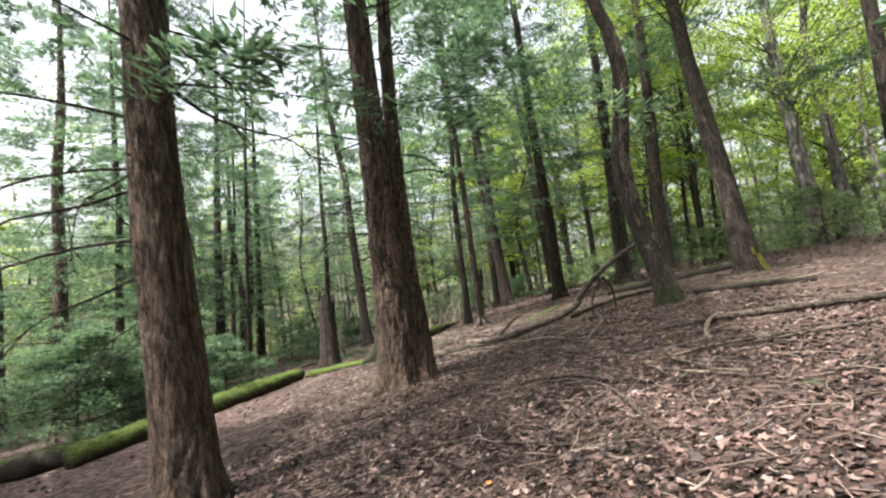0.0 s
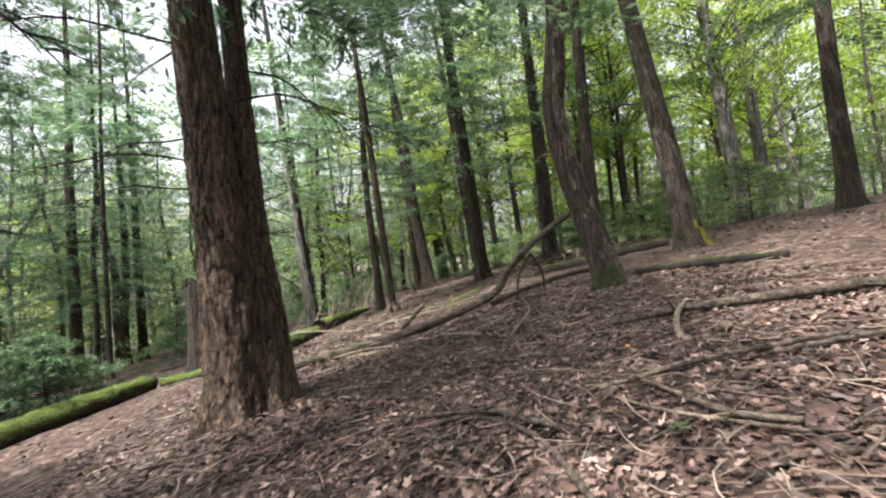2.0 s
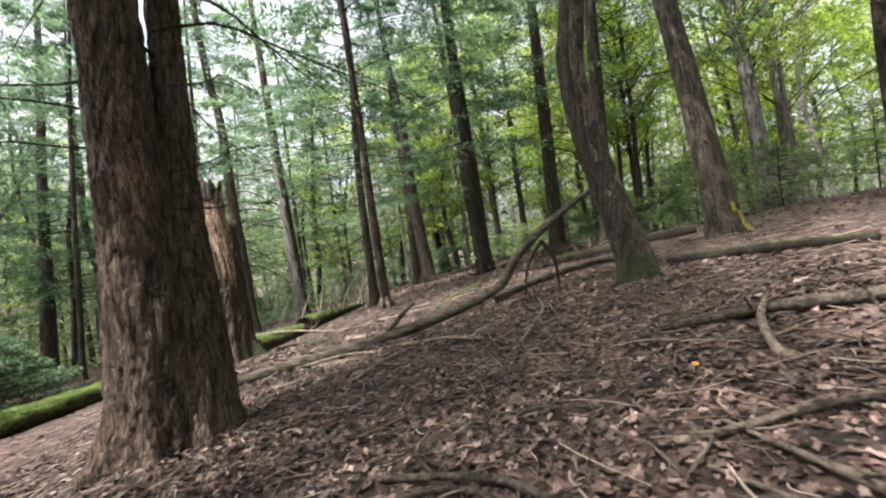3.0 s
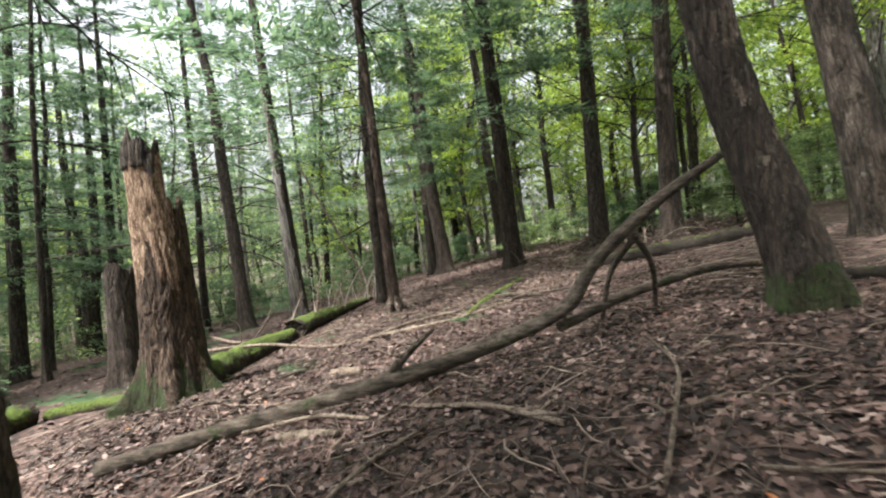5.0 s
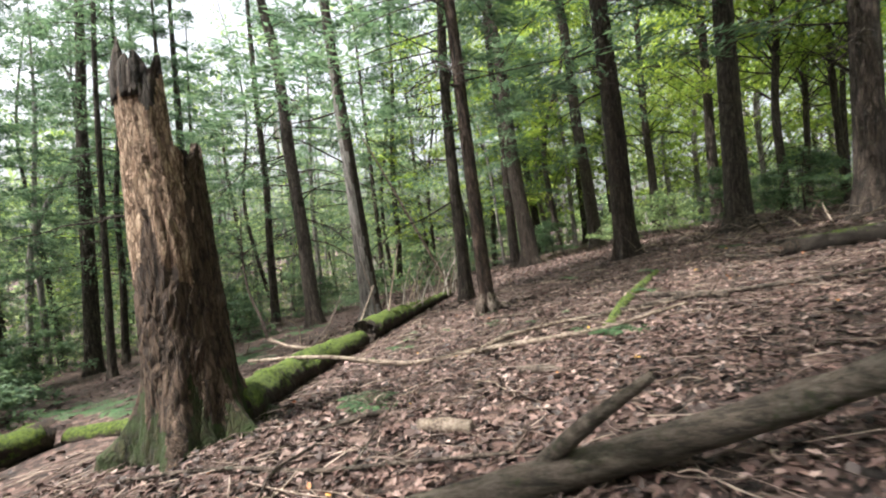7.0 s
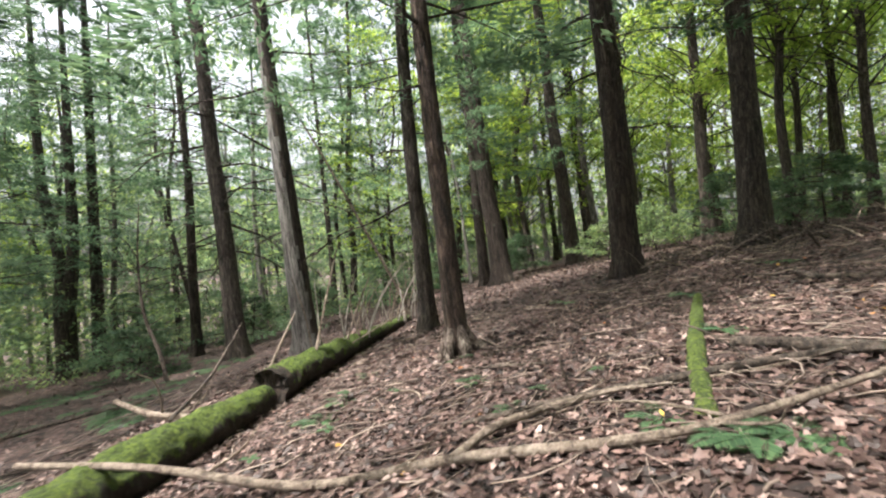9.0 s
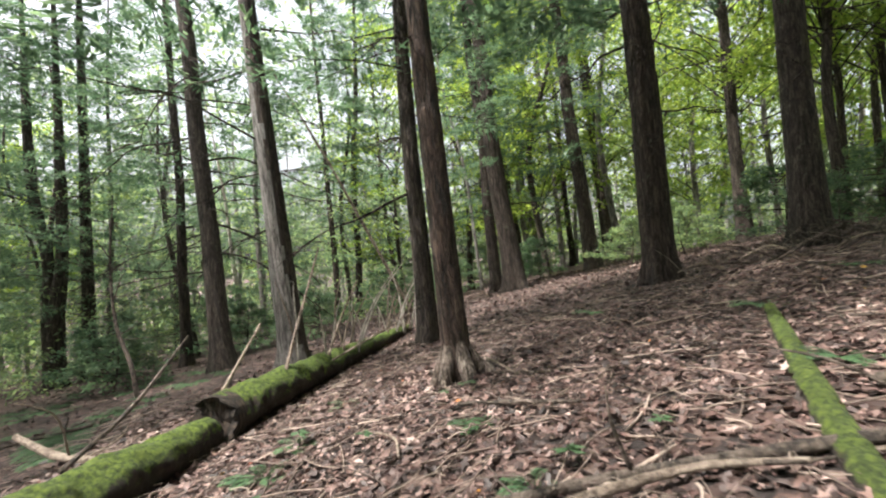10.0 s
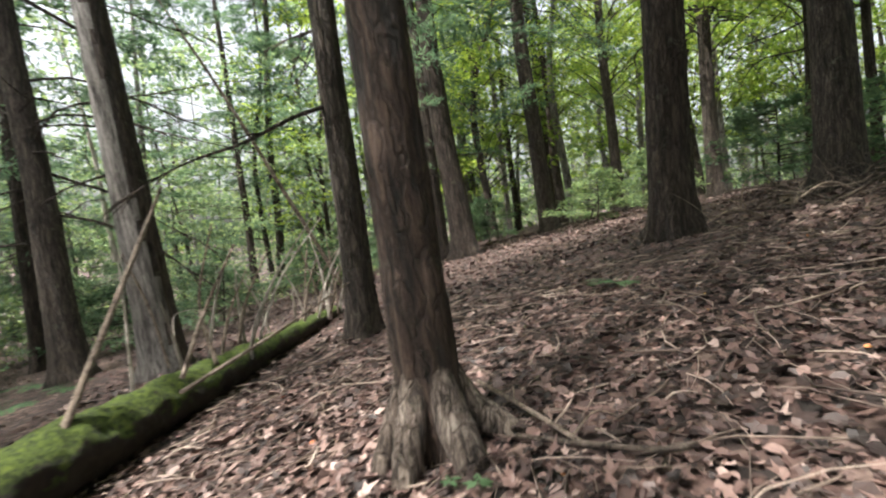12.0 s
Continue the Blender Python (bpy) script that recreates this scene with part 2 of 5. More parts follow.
def slope_height(x, y):
    """The hillside: it climbs to the east, drops to the west and sinks gently northwards."""
    x, y = np.asarray(x, float), np.asarray(y, float)
    z = -0.2031 + 0.1928 * x + 0.0052 * y + 0.0745 * soft((x - 3) / 3) + 0.1615 * soft((-x - 3) / 3) - 0.1976 * soft((y - 10) / 4) - 0.3923 * soft((x - 9) / 3) - 0.0113 * x * y / 30
    z = z + 0.13 * np.exp(-((x + 0.7) ** 2 + (y - 8.2) ** 2) / 2.5) + 0.2 * np.exp(-((x + 1.4) ** 2 + (y - 12.5) ** 2) / 3)
    return z


def ground_z(x, y):
    x, y = np.asarray(x, float), np.asarray(y, float)
    return slope_height(x, y) + 0.10 * (fbm(x * 0.9, y * 0.9, 0 * x) - 0.47) + 0.03 * (value_noise(x * 5, y * 5, 0 * x + 9) - 0.5)


def gz(x, y):
    return float(ground_z(np.array([x]), np.array([y]))[0])


# ---- mesh helpers ----
def np_mesh(name, verts, faces, material, smooth=True):
    """A mesh from arrays: verts (n, 3), faces (m, 3 or 4)."""
    me = bpy.data.meshes.new(name)
    k = faces.shape[1]
    me.vertices.add(len(verts))
    me.vertices.foreach_set("co", np.ascontiguousarray(verts, np.float32).ravel())
    me.loops.add(faces.size)
    me.loops.foreach_set("vertex_index", np.ascontiguousarray(faces, np.int32).ravel())
    me.polygons.add(len(faces))
    me.polygons.foreach_set("loop_start", np.arange(0, faces.size, k, dtype=np.int32))
    me.polygons.foreach_set("loop_total", np.full(len(faces), k, np.int32))
    me.polygons.foreach_set("use_smooth", np.full(len(faces), smooth))
    me.update(calc_edges=True)
    me.validate()
    for m in material if isinstance(material, (list, tuple)) else [material]:
        me.materials.append(m)
    return me


def part_of(name, me, parent, label="", m=None):
    ob = new(name, me)
    ob.parent = parent
    if m is not None:
        ob.matrix_local = m
    return tagged(ob, label) if label else ob


def smooth_curve(pts, n):
    """n points along a Catmull-Rom curve through pts (each x, y, z, radius)."""
    p = np.asarray(pts, float)
    if len(p) == 2:
        return p[0] + (p[1] - p[0]) * np.linspace(0, 1, n)[:, None]
    q = np.vstack([2 * p[0] - p[1], p, 2 * p[-1] - p[-2]])
    t = np.linspace(0, len(p) - 1 - 1e-6, n)
    i = t.astype(int)
    u = (t - i)[:, None]
    a, b, c, d = q[i], q[i + 1], q[i + 2], q[i + 3]
    return 0.5 * (2 * b + (c - a) * u + (2 * a - 5 * b + 4 * c - d) * u ** 2 + (3 * b - a - 3 * c + d) * u ** 3)


def tube_arrays(pts, sides, n, rough=0.0, seed=0.0, freq=6.0, cap=True):
    """A round limb through pts (x, y, z, radius), knobbly by rough."""
    c = smooth_curve(pts, n)
    pos, rad = c[:, :3], np.maximum(c[:, 3], 0.001)
    tan = np.gradient(pos, axis=0)
    tan /= np.linalg.norm(tan, axis=1)[:, None] + 1e-9
    ref = np.array([0.0, 0.0, 1.0]) if abs(tan[:, 2]).mean() < 0.8 else np.array([1.0, 0.0, 0.0])
    e1 = np.cross(tan, ref)
    e1 /= np.linalg.norm(e1, axis=1)[:, None] + 1e-9
    e2 = np.cross(tan, e1)
    a = np.linspace(0, 2 * np.pi, sides, endpoint=False)
    ring = e1[:, None] * np.cos(a)[None, :, None] + e2[:, None] * np.sin(a)[None, :, None]
    if rough:
        w = pos[:, None] + ring * rad[:, None, None]
        bump = fbm(w[..., 0] * freq + seed, w[..., 1] * freq, w[..., 2] * freq, 3) - 0.45
        fine = value_noise(w[..., 0] * freq * 5 + seed, w[..., 1] * freq * 5, w[..., 2] * freq * 5) - 0.5
        r = rad[:, None] * (1 + rough * 2 * bump + rough * 0.5 * fine)
    else:
        r = np.repeat(rad[:, None], sides, 1)
    v = (pos[:, None] + ring * r[..., None]).reshape(-1, 3)
    i, j = np.meshgrid(np.arange(n - 1), np.arange(sides), indexing="ij")
    f = np.stack([i * sides + j, i * sides + (j + 1) % sides, (i + 1) * sides + (j + 1) % sides, (i + 1) * sides + j], -1).reshape(-1, 4)
    if cap:
        k = len(v)
        v = np.vstack([v, pos[:1], pos[-1:]])
        j = np.arange(sides)
        b0 = (n - 1) * sides
        # close each end with a fan of quads that share the middle point
        f0q = np.stack([np.arange(0, sides, 2), np.full(sides // 2, k), (np.arange(0, sides, 2) + 2) % sides, np.arange(0, sides, 2) + 1], -1)
        f1q = np.stack([b0 + np.arange(0, sides, 2), b0 + np.arange(0, sides, 2) + 1, b0 + (np.arange(0, sides, 2) + 2) % sides, np.full(sides // 2, k + 1)], -1)
        f = np.vstack([f, f0q, f1q])
    return v, f


def join_arrays(list_of):
    vs, fs, k = [], [], 0
    for v, f in list_of:
        vs.append(v)
        fs.append(f + k)
        k += len(v)
    return np.vstack(vs), np.vstack(fs)


def trunk_arrays(pts, sides, n, bark, flare, seed, lobes=5, top=None):
    """A trunk along pts (x, y, z, radius), z up, with buttress roots of that flare, and furrows bark metres deep.
    top: how high the wood reaches at each angle, for a broken trunk."""
    c = smooth_curve(pts, n)
    a = np.linspace(0, 2 * np.pi, sides, endpoint=False)
    A, Z = np.meshgrid(a, c[:, 2])
    base_r = c[:, 3][:, None]
    rel = Z
    near = np.exp(-np.maximum(rel, 0) / 0.28)
    root = np.clip(np.cos(lobes * A + seed + 0.9 * np.sin(A * 2 + seed)), 0, 1) ** 1.5
    r = base_r * (1 + flare * near * (0.35 + 0.9 * root)) + base_r * 0.10 * (fbm(np.cos(A) * 1.5 + seed, np.sin(A) * 1.5, Z * 0.7, 3) - 0.45)
    cx, sx = np.cos(A) * base_r, np.sin(A) * base_r
    shear = 0.12 * np.sin(Z * 2.1 + seed)
    ridged = np.abs(fbm((cx + shear) * 15 + seed * 3, (sx + shear) * 15, Z * 1.7, 4) - 0.47) * 2
    plates = fbm(cx * 26 + seed, sx * 26, Z * 4.5, 3)
    r = r + bark * (np.clip(ridged * 3.2, 0, 1) - 0.6) + bark * 0.8 * (plates - 0.45)
    if top is not None:
        Z = np.minimum(Z, top(A))
    v = np.stack([c[:, 0][:, None] + np.cos(A) * r, c[:, 1][:, None] + np.sin(A) * r, Z], -1).reshape(-1, 3)
    i, j = np.meshgrid(np.arange(n - 1), np.arange(sides), indexing="ij")
    f = np.stack([i * sides + j, i * sides + (j + 1) % sides, (i + 1) * sides + (j + 1) % sides, (i + 1) * sides + j], -1).reshape(-1, 4)
    return v, f


def recolour(me, v, f, slot_of, mats):
    """Gives faces another bark: slot_of(angle, height, edge noise) is the material slot."""
    cen = v[f].mean(axis=1)
    ang = np.arctan2(cen[:, 1], cen[:, 0]) % 6.283
    edge = fbm(cen[:, 0] * 5, cen[:, 1] * 5, cen[:, 2] * 1.8, 4) - 0.47
    for m in mats:
        me.materials.append(m)
    me.polygons.foreach_set("material_index", slot_of(ang, cen, edge).astype(np.int32))


# ---- the hillside ----
def hillside():
    u = np.linspace(-1, 1, 340)
    s = np.sinh(u * 5.2) / np.sinh(5.2)
    X, Y = np.meshgrid(1.0 + 420 * s, 11.0 + 420 * s, indexing="ij")
    Z = ground_z(X.ravel(), Y.ravel()).reshape(X.shape)
    far = np.clip((np.hypot(X, Y - 11) - 90) / 200, 0, 1)
    Z = Z * (1 - far) + far * (0.2 * np.sign(X) + 0)
    n = len(u)
    v = np.stack([X, Y, Z], -1).reshape(-1, 3)
    i, j = np.meshgrid(np.arange(n - 1), np.arange(n - 1), indexing="ij")
    f = np.stack([i * n + j, (i + 1) * n + j, (i + 1) * n + j + 1, i * n + j + 1], -1).reshape(-1, 4)
    tagged(new("ground", np_mesh("ground", v, f, SOIL)), "sloping forest floor of brown leaf mould", "ground", kind="structure")


hillside()


# ---- foliage building blocks ----
def leaf_quads(pos, along, normal, length, width):
    """Pointed leaves as diamonds: pos (n, 3) is each leaf's foot."""
    along = along / (np.linalg.norm(along, axis=1)[:, None] + 1e-9)
    side = np.cross(normal, along)
    side /= np.linalg.norm(side, axis=1)[:, None] + 1e-9
    length, width = np.asarray(length)[:, None], np.asarray(width)[:, None]
    mid = pos + along * length * 0.45
    v = np.stack([pos, mid + side * width / 2, pos + along * length, mid - side * width / 2], 1).reshape(-1, 3)
    return v, np.arange(len(pos) * 4).reshape(-1, 4)


def bough(rng, foot, azimuth, length, droop, n, size, rise=0.1, slim=0.28):
    """A hemlock bough: a drooping limb with flat sprays of needles on both sides."""
    d = np.array([math.cos(azimuth), math.sin(azimuth), 0])
    p = np.array([-d[1], d[0], 0])
    def axis(s):
        s = s[:, None]
        return foot + d * s * length + np.array([0, 0, 1.0]) * (rise * s * length - droop * length * s * s)
    s = 0.12 + 0.88 * rng.random(n) ** 0.75
    side = rng.choice([-1.0, 1.0], n)
    reach = (0.32 * length * (1 - s) + 0.16) * rng.random(n)
    twig = np.round(s * 14) / 14 + 0.01 * rng.standard_normal(n)
    pos = axis(twig) + p * (side * reach)[:, None] + d * (0.55 * reach)[:, None]
    pos[:, 2] += 0.05 * rng.standard_normal(n) - 0.25 * reach
    along = p * side[:, None] + d * 0.8 + 0.5 * rng.standard_normal((n, 3))
    normal = np.array([0, 0, 1.0]) + 0.45 * rng.standard_normal((n, 3))
    limb = tube_arrays([(*foot, 0.022), *[(*q, 0.016 * (1 - k)) for k, q in zip((0.35, 0.7, 1.0), axis(np.array([0.35, 0.7, 1.0])))]], 3, 5, cap=False)
    return leaf_quads(pos, along, normal, size * (0.7 + 0.6 * rng.random(n)), size * slim * (0.7 + 0.6 * rng.random(n))), limb


def hemlock_crown(seed, low, high, boughs, per, size, reach, slim=0.28):
    rng = np.random.default_rng(seed)
    leaves, limbs = [], []
    for k in range(boughs):
        t = (k + rng.random()) / boughs
        z = low + (high - low) * t ** 0.85
        L = reach * (0.45 + 0.55 * rng.random()) * (1.05 - t) ** 0.6
        lf, lb = bough(rng, np.array([0, 0, z]), rng.random() * 6.283, L, 0.12 + 0.2 * rng.random(), per, size, 0.1, slim)
        leaves.append(lf)
        limbs.append(lb)
    lv, lf = join_arrays(leaves)
    bv, bf = join_arrays(limbs)
    me = np_mesh("hemlock_crown", np.vstack([lv, bv]), np.vstack([lf, bf + len(lv)]), [NEEDLES, BARK_DARK], False)
    me.polygons.foreach_set("material_index", np.r_[np.zeros(len(lf), np.int32), np.ones(len(bf), np.int32)])
    return me


def broad_crown(seed, low, high, sprays, per, size, reach, mat):
    """A broadleaf crown: rising limbs that end in flat layers of leaves."""
    rng = np.random.default_rng(seed)
    leaves, limbs = [], []
    for k in range(sprays):
        t = (k + rng.random()) / sprays
        a = rng.random() * 6.283
        rad = reach * (0.25 + 0.75 * rng.random()) * math.sin(math.pi * (0.18 + 0.72 * t)) ** 0.8
        c = np.array([math.cos(a) * rad, math.sin(a) * rad, low + (high - low) * t])
        foot = np.array([0, 0, max(low * 0.75, c[2] - 0.5 * rad - 0.5)])
        limbs.append(tube_arrays([(*foot, 0.03), (*(foot * 0.45 + c * 0.55 + [0, 0, 0.15]), 0.018), (*c, 0.006)], 3, 4, cap=False))
        R = 0.55 + 0.75 * rng.random()
        b = rng.random(per) * 6.283
        q = R * rng.random(per) ** 0.6
        pos = c + np.stack([np.cos(b) * q, np.sin(b) * q, 0.1 * rng.standard_normal(per) - 0.12 * q], -1)
        along = np.stack([np.cos(b), np.sin(b), 0 * b - 0.25], -1) + 0.7 * rng.standard_normal((per, 3))
        leaves.append(leaf_quads(pos, along, np.array([0, 0, 1.0]) + 0.4 * rng.standard_normal((per, 3)), size * (0.7 + 0.6 * rng.random(per)), size * 0.6 * (0.8 + 0.4 * rng.random(per))))
    lv, lf = join_arrays(leaves)
    bv, bf = join_arrays(limbs)
    me = np_mesh("leaf_crown", np.vstack([lv, bv]), np.vstack([lf, bf + len(lv)]), [mat, BARK_DARK], False)
    me.polygons.foreach_set("material_index", np.r_[np.zeros(len(lf), np.int32), np.ones(len(bf), np.int32)])
    return me


HEMLOCK_CROWNS = [hemlock_crown(11 + k, 3.6, 19.0, 60, 240, 0.21, 3.9, 0.2) for k in range(4)]
HEMLOCK_HIGH = [hemlock_crown(31 + k, 4.4, 20.0, 66, 360, 0.185, 5.0, 0.25) for k in range(3)]
SHADE_CANOPY = [hemlock_crown(41 + k, 5.0, 20.0, 70, 80, 0.48, 5.4, 0.46) for k in range(3)]
BROAD_CROWNS = [broad_crown(51 + k, 5.0, 18.0, 74, 140, 0.15, 4.2, LEAVES_BEECH) for k in range(3)]
BROAD_TALL = [broad_crown(61 + k, 9.5, 19.0, 70, 120, 0.17, 4.6, LEAVES_BEECH) for k in range(2)]
SPARSE_CROWNS = [hemlock_crown(71 + k, 2.6, 17.0, 58, 190, 0.20, 3.5, 0.2) for k in range(2)]
LIGHT_BROAD = [broad_crown(81 + k, 3.0, 17.0, 54, 78, 0.22, 3.8, LEAVES_BEECH) for k in range(3)]
LIGHT_HEMLOCK = [hemlock_crown(91 + k, 1.6, 17.0, 50, 100, 0.27, 3.4, 0.24) for k in range(3)]


def dead_branch_mesh(seed, length):
    """A bare drooping limb with a few side twigs, foot at the origin, along +x."""
    rng = np.random.default_rng(seed)
    pts = [(0, 0, 0, 0.020)]
    y = z = 0.0
    for k in range(1, 6):
        y += 0.10 * length * rng.standard_normal() * 0.5
        z += length * (0.02 - 0.022 * k + 0.03 * rng.standard_normal())
        pts.append((length * k / 5, y, z, 0.020 * (1 - k / 5.6)))
    all_parts = [tube_arrays(pts, 5, 12, cap=False)]
    c = smooth_curve(pts, 20)
    for k in range(11):
        q = c[rng.integers(4, 18)]
        s = rng.choice([-1, 1])
        l = length * (0.12 + 0.2 * rng.random())
        e = q[:3] + np.array([0.75 * l, s * l * 0.6, -0.35 * l * rng.random() - 0.1 * l])
        mid = (q[:3] + e) / 2 + np.array([0, 0, 0.06 * l])
        all_parts.append(tube_arrays([(*q[:3], 0.008), (*mid, 0.006), (*e, 0.002)], 3, 4, cap=False))
    v, f = join_arrays(all_parts)
    return np_mesh("dead_branch", v, f, BARK_DARK)


DEAD_BRANCHES = [dead_branch_mesh(200 + k, 0.9 + 0.45 * k) for k in range(6)]

# ---- trees ----

def standing_tree(name, x, y, r, lean, bark, label, category="tree", crown=None, height=17.0, near=False, furrow=0.012, flare=0.5,
                  dead=0, dead_from=1.6, dead_to=6.5, bends=(), seed=0, crown_turn=0.0, crown_scale=1.0, group="", patches=()):
    """One tree: an empty at its foot, leaning by lean (metres sideways for each metre up), over trunk, crown and dead limbs."""
    rng = np.random.default_rng(900 + seed)
    tree = tagged(new(name), label, category, group)
    up = Vector((lean[0], lean[1], 1)).normalized()
    z = gz(x, y)
    tree.matrix_world = Matrix.Translation((x, y, z)) @ Vector((0, 0, 1)).rotation_difference(up).to_matrix().to_4x4()
    sides, n = (84, 280) if near else (22, 56)
    pts = [(0, 0, -0.35, r * 1.12), (0, 0, 0.3, r * 1.08), (0, 0, 1.3, r)]
    if bends:
        pts = [(0, 0, -0.35, r * 1.05), *[(bx, by, bz, r * br) for bx, by, bz, br in bends]]
    else:
        for k in (3.5, 6.0, 9.0, 12.5):
            wob = 0.05 * (k / 6)
            pts.append((wob * rng.standard_normal(), wob * rng.standard_normal(), k, r * (1 - 0.75 * k / height)))
    pts.append((pts[-1][0] * 1.1, pts[-1][1] * 1.1, height, 0.03))
    v, f = trunk_arrays(pts, sides, n, furrow if near else furrow * 0.8, flare, seed * 1.7 + 0.3, 4 + seed % 3)
    me = np_mesh("trunk", v, f, bark)
    if patches:
        recolour(me, v, f, *patches)
    stem = part_of("trunk", me, tree)
    if crown is not None:
        part_of("crown", crown, tree, "", Matrix.Rotation(crown_turn + seed * 1.3, 4, "Z") @ Matrix.Diagonal((crown_scale, crown_scale, height / 19.0, 1)))
    for k in range(dead):
        t = (k + rng.random()) / dead
        h = dead_from + (dead_to - dead_from) * t
        az = rng.random() * 6.283
        s = 0.7 + 0.8 * rng.random()
        m = Matrix.Translation((math.cos(az) * r * 0.8, math.sin(az) * r * 0.8, h)) @ Matrix.Rotation(az, 4, "Z") @ Matrix.Rotation(0.25 * rng.standard_normal(), 4, "Y") @ Matrix.Scale(s, 4)
        part_of("dead_branch", DEAD_BRANCHES[rng.integers(0, 6)], stem, "", m)
    return tree


HEM = "reddish-brown hemlock tree with shaggy furrowed bark"
first_tree = standing_tree("hemlock_tree", -2.86, 5.15, 0.305, (-0.04, -0.02), BARK_HEMLOCK, HEM + " and bare drooping limbs", crown=HEMLOCK_HIGH[0], near=True, furrow=0.016, flare=0.45, dead=4, dead_from=4.5, seed=1)
for h, az, s, k, tilt in ((2.95, 3.25, 1.15, 5, 0.28), (2.55, 3.5, 0.8, 4, 0.45), (2.2, 3.0, 0.6, 3, 0.6), (3.5, 3.4, 1.0, 4, 0.35), (3.75, 3.0, 1.0, 5, 0.1), (4.3, 3.6, 1.0, 5, 0.0), (3.9, 2.6, 0.8, 4, 0.5), (1.9, 3.3, 0.55, 3, 0.5)):
    part_of("dead_branch", DEAD_BRANCHES[k], first_tree, "", Matrix.Translation((math.cos(az) * 0.25, math.sin(az) * 0.25, h)) @ Matrix.Rotation(az, 4, "Z") @ Matrix.Rotation(tilt, 4, "Y") @ Matrix.Scale(s, 4))

# the double-stemmed hemlock: two stems out of one foot
twin = tagged(new("hemlock_tree"), "large double-stemmed hemlock tree with shaggy reddish bark", "tree")
twin.matrix_world = Matrix.Translation((-0.80, 8.45, gz(-0.8, 8.45)))
v, f = trunk_arrays([(-0.04, 0, -0.4, 0.42), (-0.06, 0, 0.2, 0.40), (-0.09, 0, 1.0, 0.37), (-0.14, 0.02, 2.0, 0.315), (-0.22, 0.05, 3.2, 0.275), (-0.32, 0.0, 5.5, 0.24), (-0.5, -0.2, 10, 0.17), (-0.7, -0.3, 17, 0.03)], 116, 380, 0.03, 0.5, 2.2, 6)
me = np_mesh("trunk", v, f, BARK_HEMLOCK)
recolour(me, v, f, lambda ang, cen, edge: np.where((cen[:, 1] < -0.15) & (cen[:, 0] > -0.12) & (cen[:, 2] > 2.1 + edge) & (cen[:, 2] < 3.5 + 2 * edge) & (edge > -0.04), 1, 0), [SCAR])
part_of("trunk", me, twin)
v, f = trunk_arrays([(0.25, 0.1, -0.3, 0.31), (0.25, 0.1, 0.5, 0.285), (0.21, 0.18, 1.4, 0.235), (0.15, 0.28, 2.2, 0.185), (0.11, 0.36, 3.2, 0.16), (0.06, 0.45, 5.5, 0.14), (0.15, 0.2, 10, 0.10), (0.1, 0.2, 16, 0.03)], 84, 330, 0.024, 0.4, 4.1, 4)
part_of("trunk", np_mesh("trunk", v, f, BARK_HEMLOCK), twin)
part_of("crown", HEMLOCK_HIGH[1], twin, "", Matrix.Translation((-0.4, 0, 0)) @ Matrix.Diagonal((1.05, 1.05, 1, 1)))
for h, az, s, k, tilt, ox in ((2.5, 0.5, 0.5, 2, -0.5, 0.2), (2.15, 0.1, 0.5, 2, -0.15, 0.2), (2.75, 3.0, 0.7, 4, -0.05, -0.3), (3.05, 3.3, 0.7, 5, 0.0, -0.3), (3.4, 2.9, 0.7, 4, 0.15, -0.35), (1.9, 3.3, 0.25, 2, 0.0, -0.25), (3.3, -0.6, 0.6, 3, 0.2, 0.2), (4.2, 0.5, 0.9, 5, 0.3, 0.1), (4.5, 3.6, 0.9, 5, 0.1, -0.4), (1.35, 0.0, 0.22, 1, -0.1, 0.2), (3.8, 0.2, 0.9, 5, 0.1, 0.1), (3.7, 1.2, 0.9, 4, 0.2, 0.0)):
    part_of("dead_branch", DEAD_BRANCHES[k], twin, "", Matrix.Translation((ox, 0.05, h)) @ Matrix.Rotation(az, 4, "Z") @ Matrix.Rotation(tilt, 4, "Y") @ Matrix.Scale(s, 4))

# the bent dark tree with flaking bark
def cherry_bark(ang, cen, edge):
    """Flakes hang on the side that faces up the walk, moss sits round the foot."""
    bx = np.interp(cen[:, 2], (0.25, 1.6, 2.5, 3.4, 5.4), (-0.04, -0.31, -0.48, -0.56, -0.41))
    by = np.interp(cen[:, 2], (0.25, 1.6, 2.5, 3.4, 5.4), (0.05, 0.32, 0.44, 0.46, 0.30))
    flaky = (0.71 * (cen[:, 0] - bx) - 0.70 * (cen[:, 1] - by) > 0.05) & (cen[:, 2] > 1.2 + 2 * edge) & (edge > -0.07)
    return np.where(flaky, 1, np.where(cen[:, 2] < 0.3 + 1.6 * edge, 2, 0))


standing_tree("cherry_tree", 4.92, 10.2, 0.255, (0.0, 0.0), BARK_DARK, "dark leaning cherry tree with flaking bark and a mossy foot", crown=BROAD_TALL[0], near=True, furrow=0.022, flare=0.55,
              bends=((-0.04, 0.05, 0.25, 1.0), (-0.15, 0.16, 0.85, 0.95), (-0.31, 0.32, 1.6, 0.9), (-0.48, 0.44, 2.5, 0.85), (-0.56, 0.46, 3.4, 0.8), (-0.48, 0.4, 4.2, 0.74), (-0.41, 0.3, 5.4, 0.66), (-0.6, 0.27, 6.4, 0.6), (-0.9, 0.4, 7.6, 0.5), (-1.6, 0.6, 11, 0.3)), seed=3, patches=(cherry_bark, [BARK_FLAKE, BARK_MOSSY]))
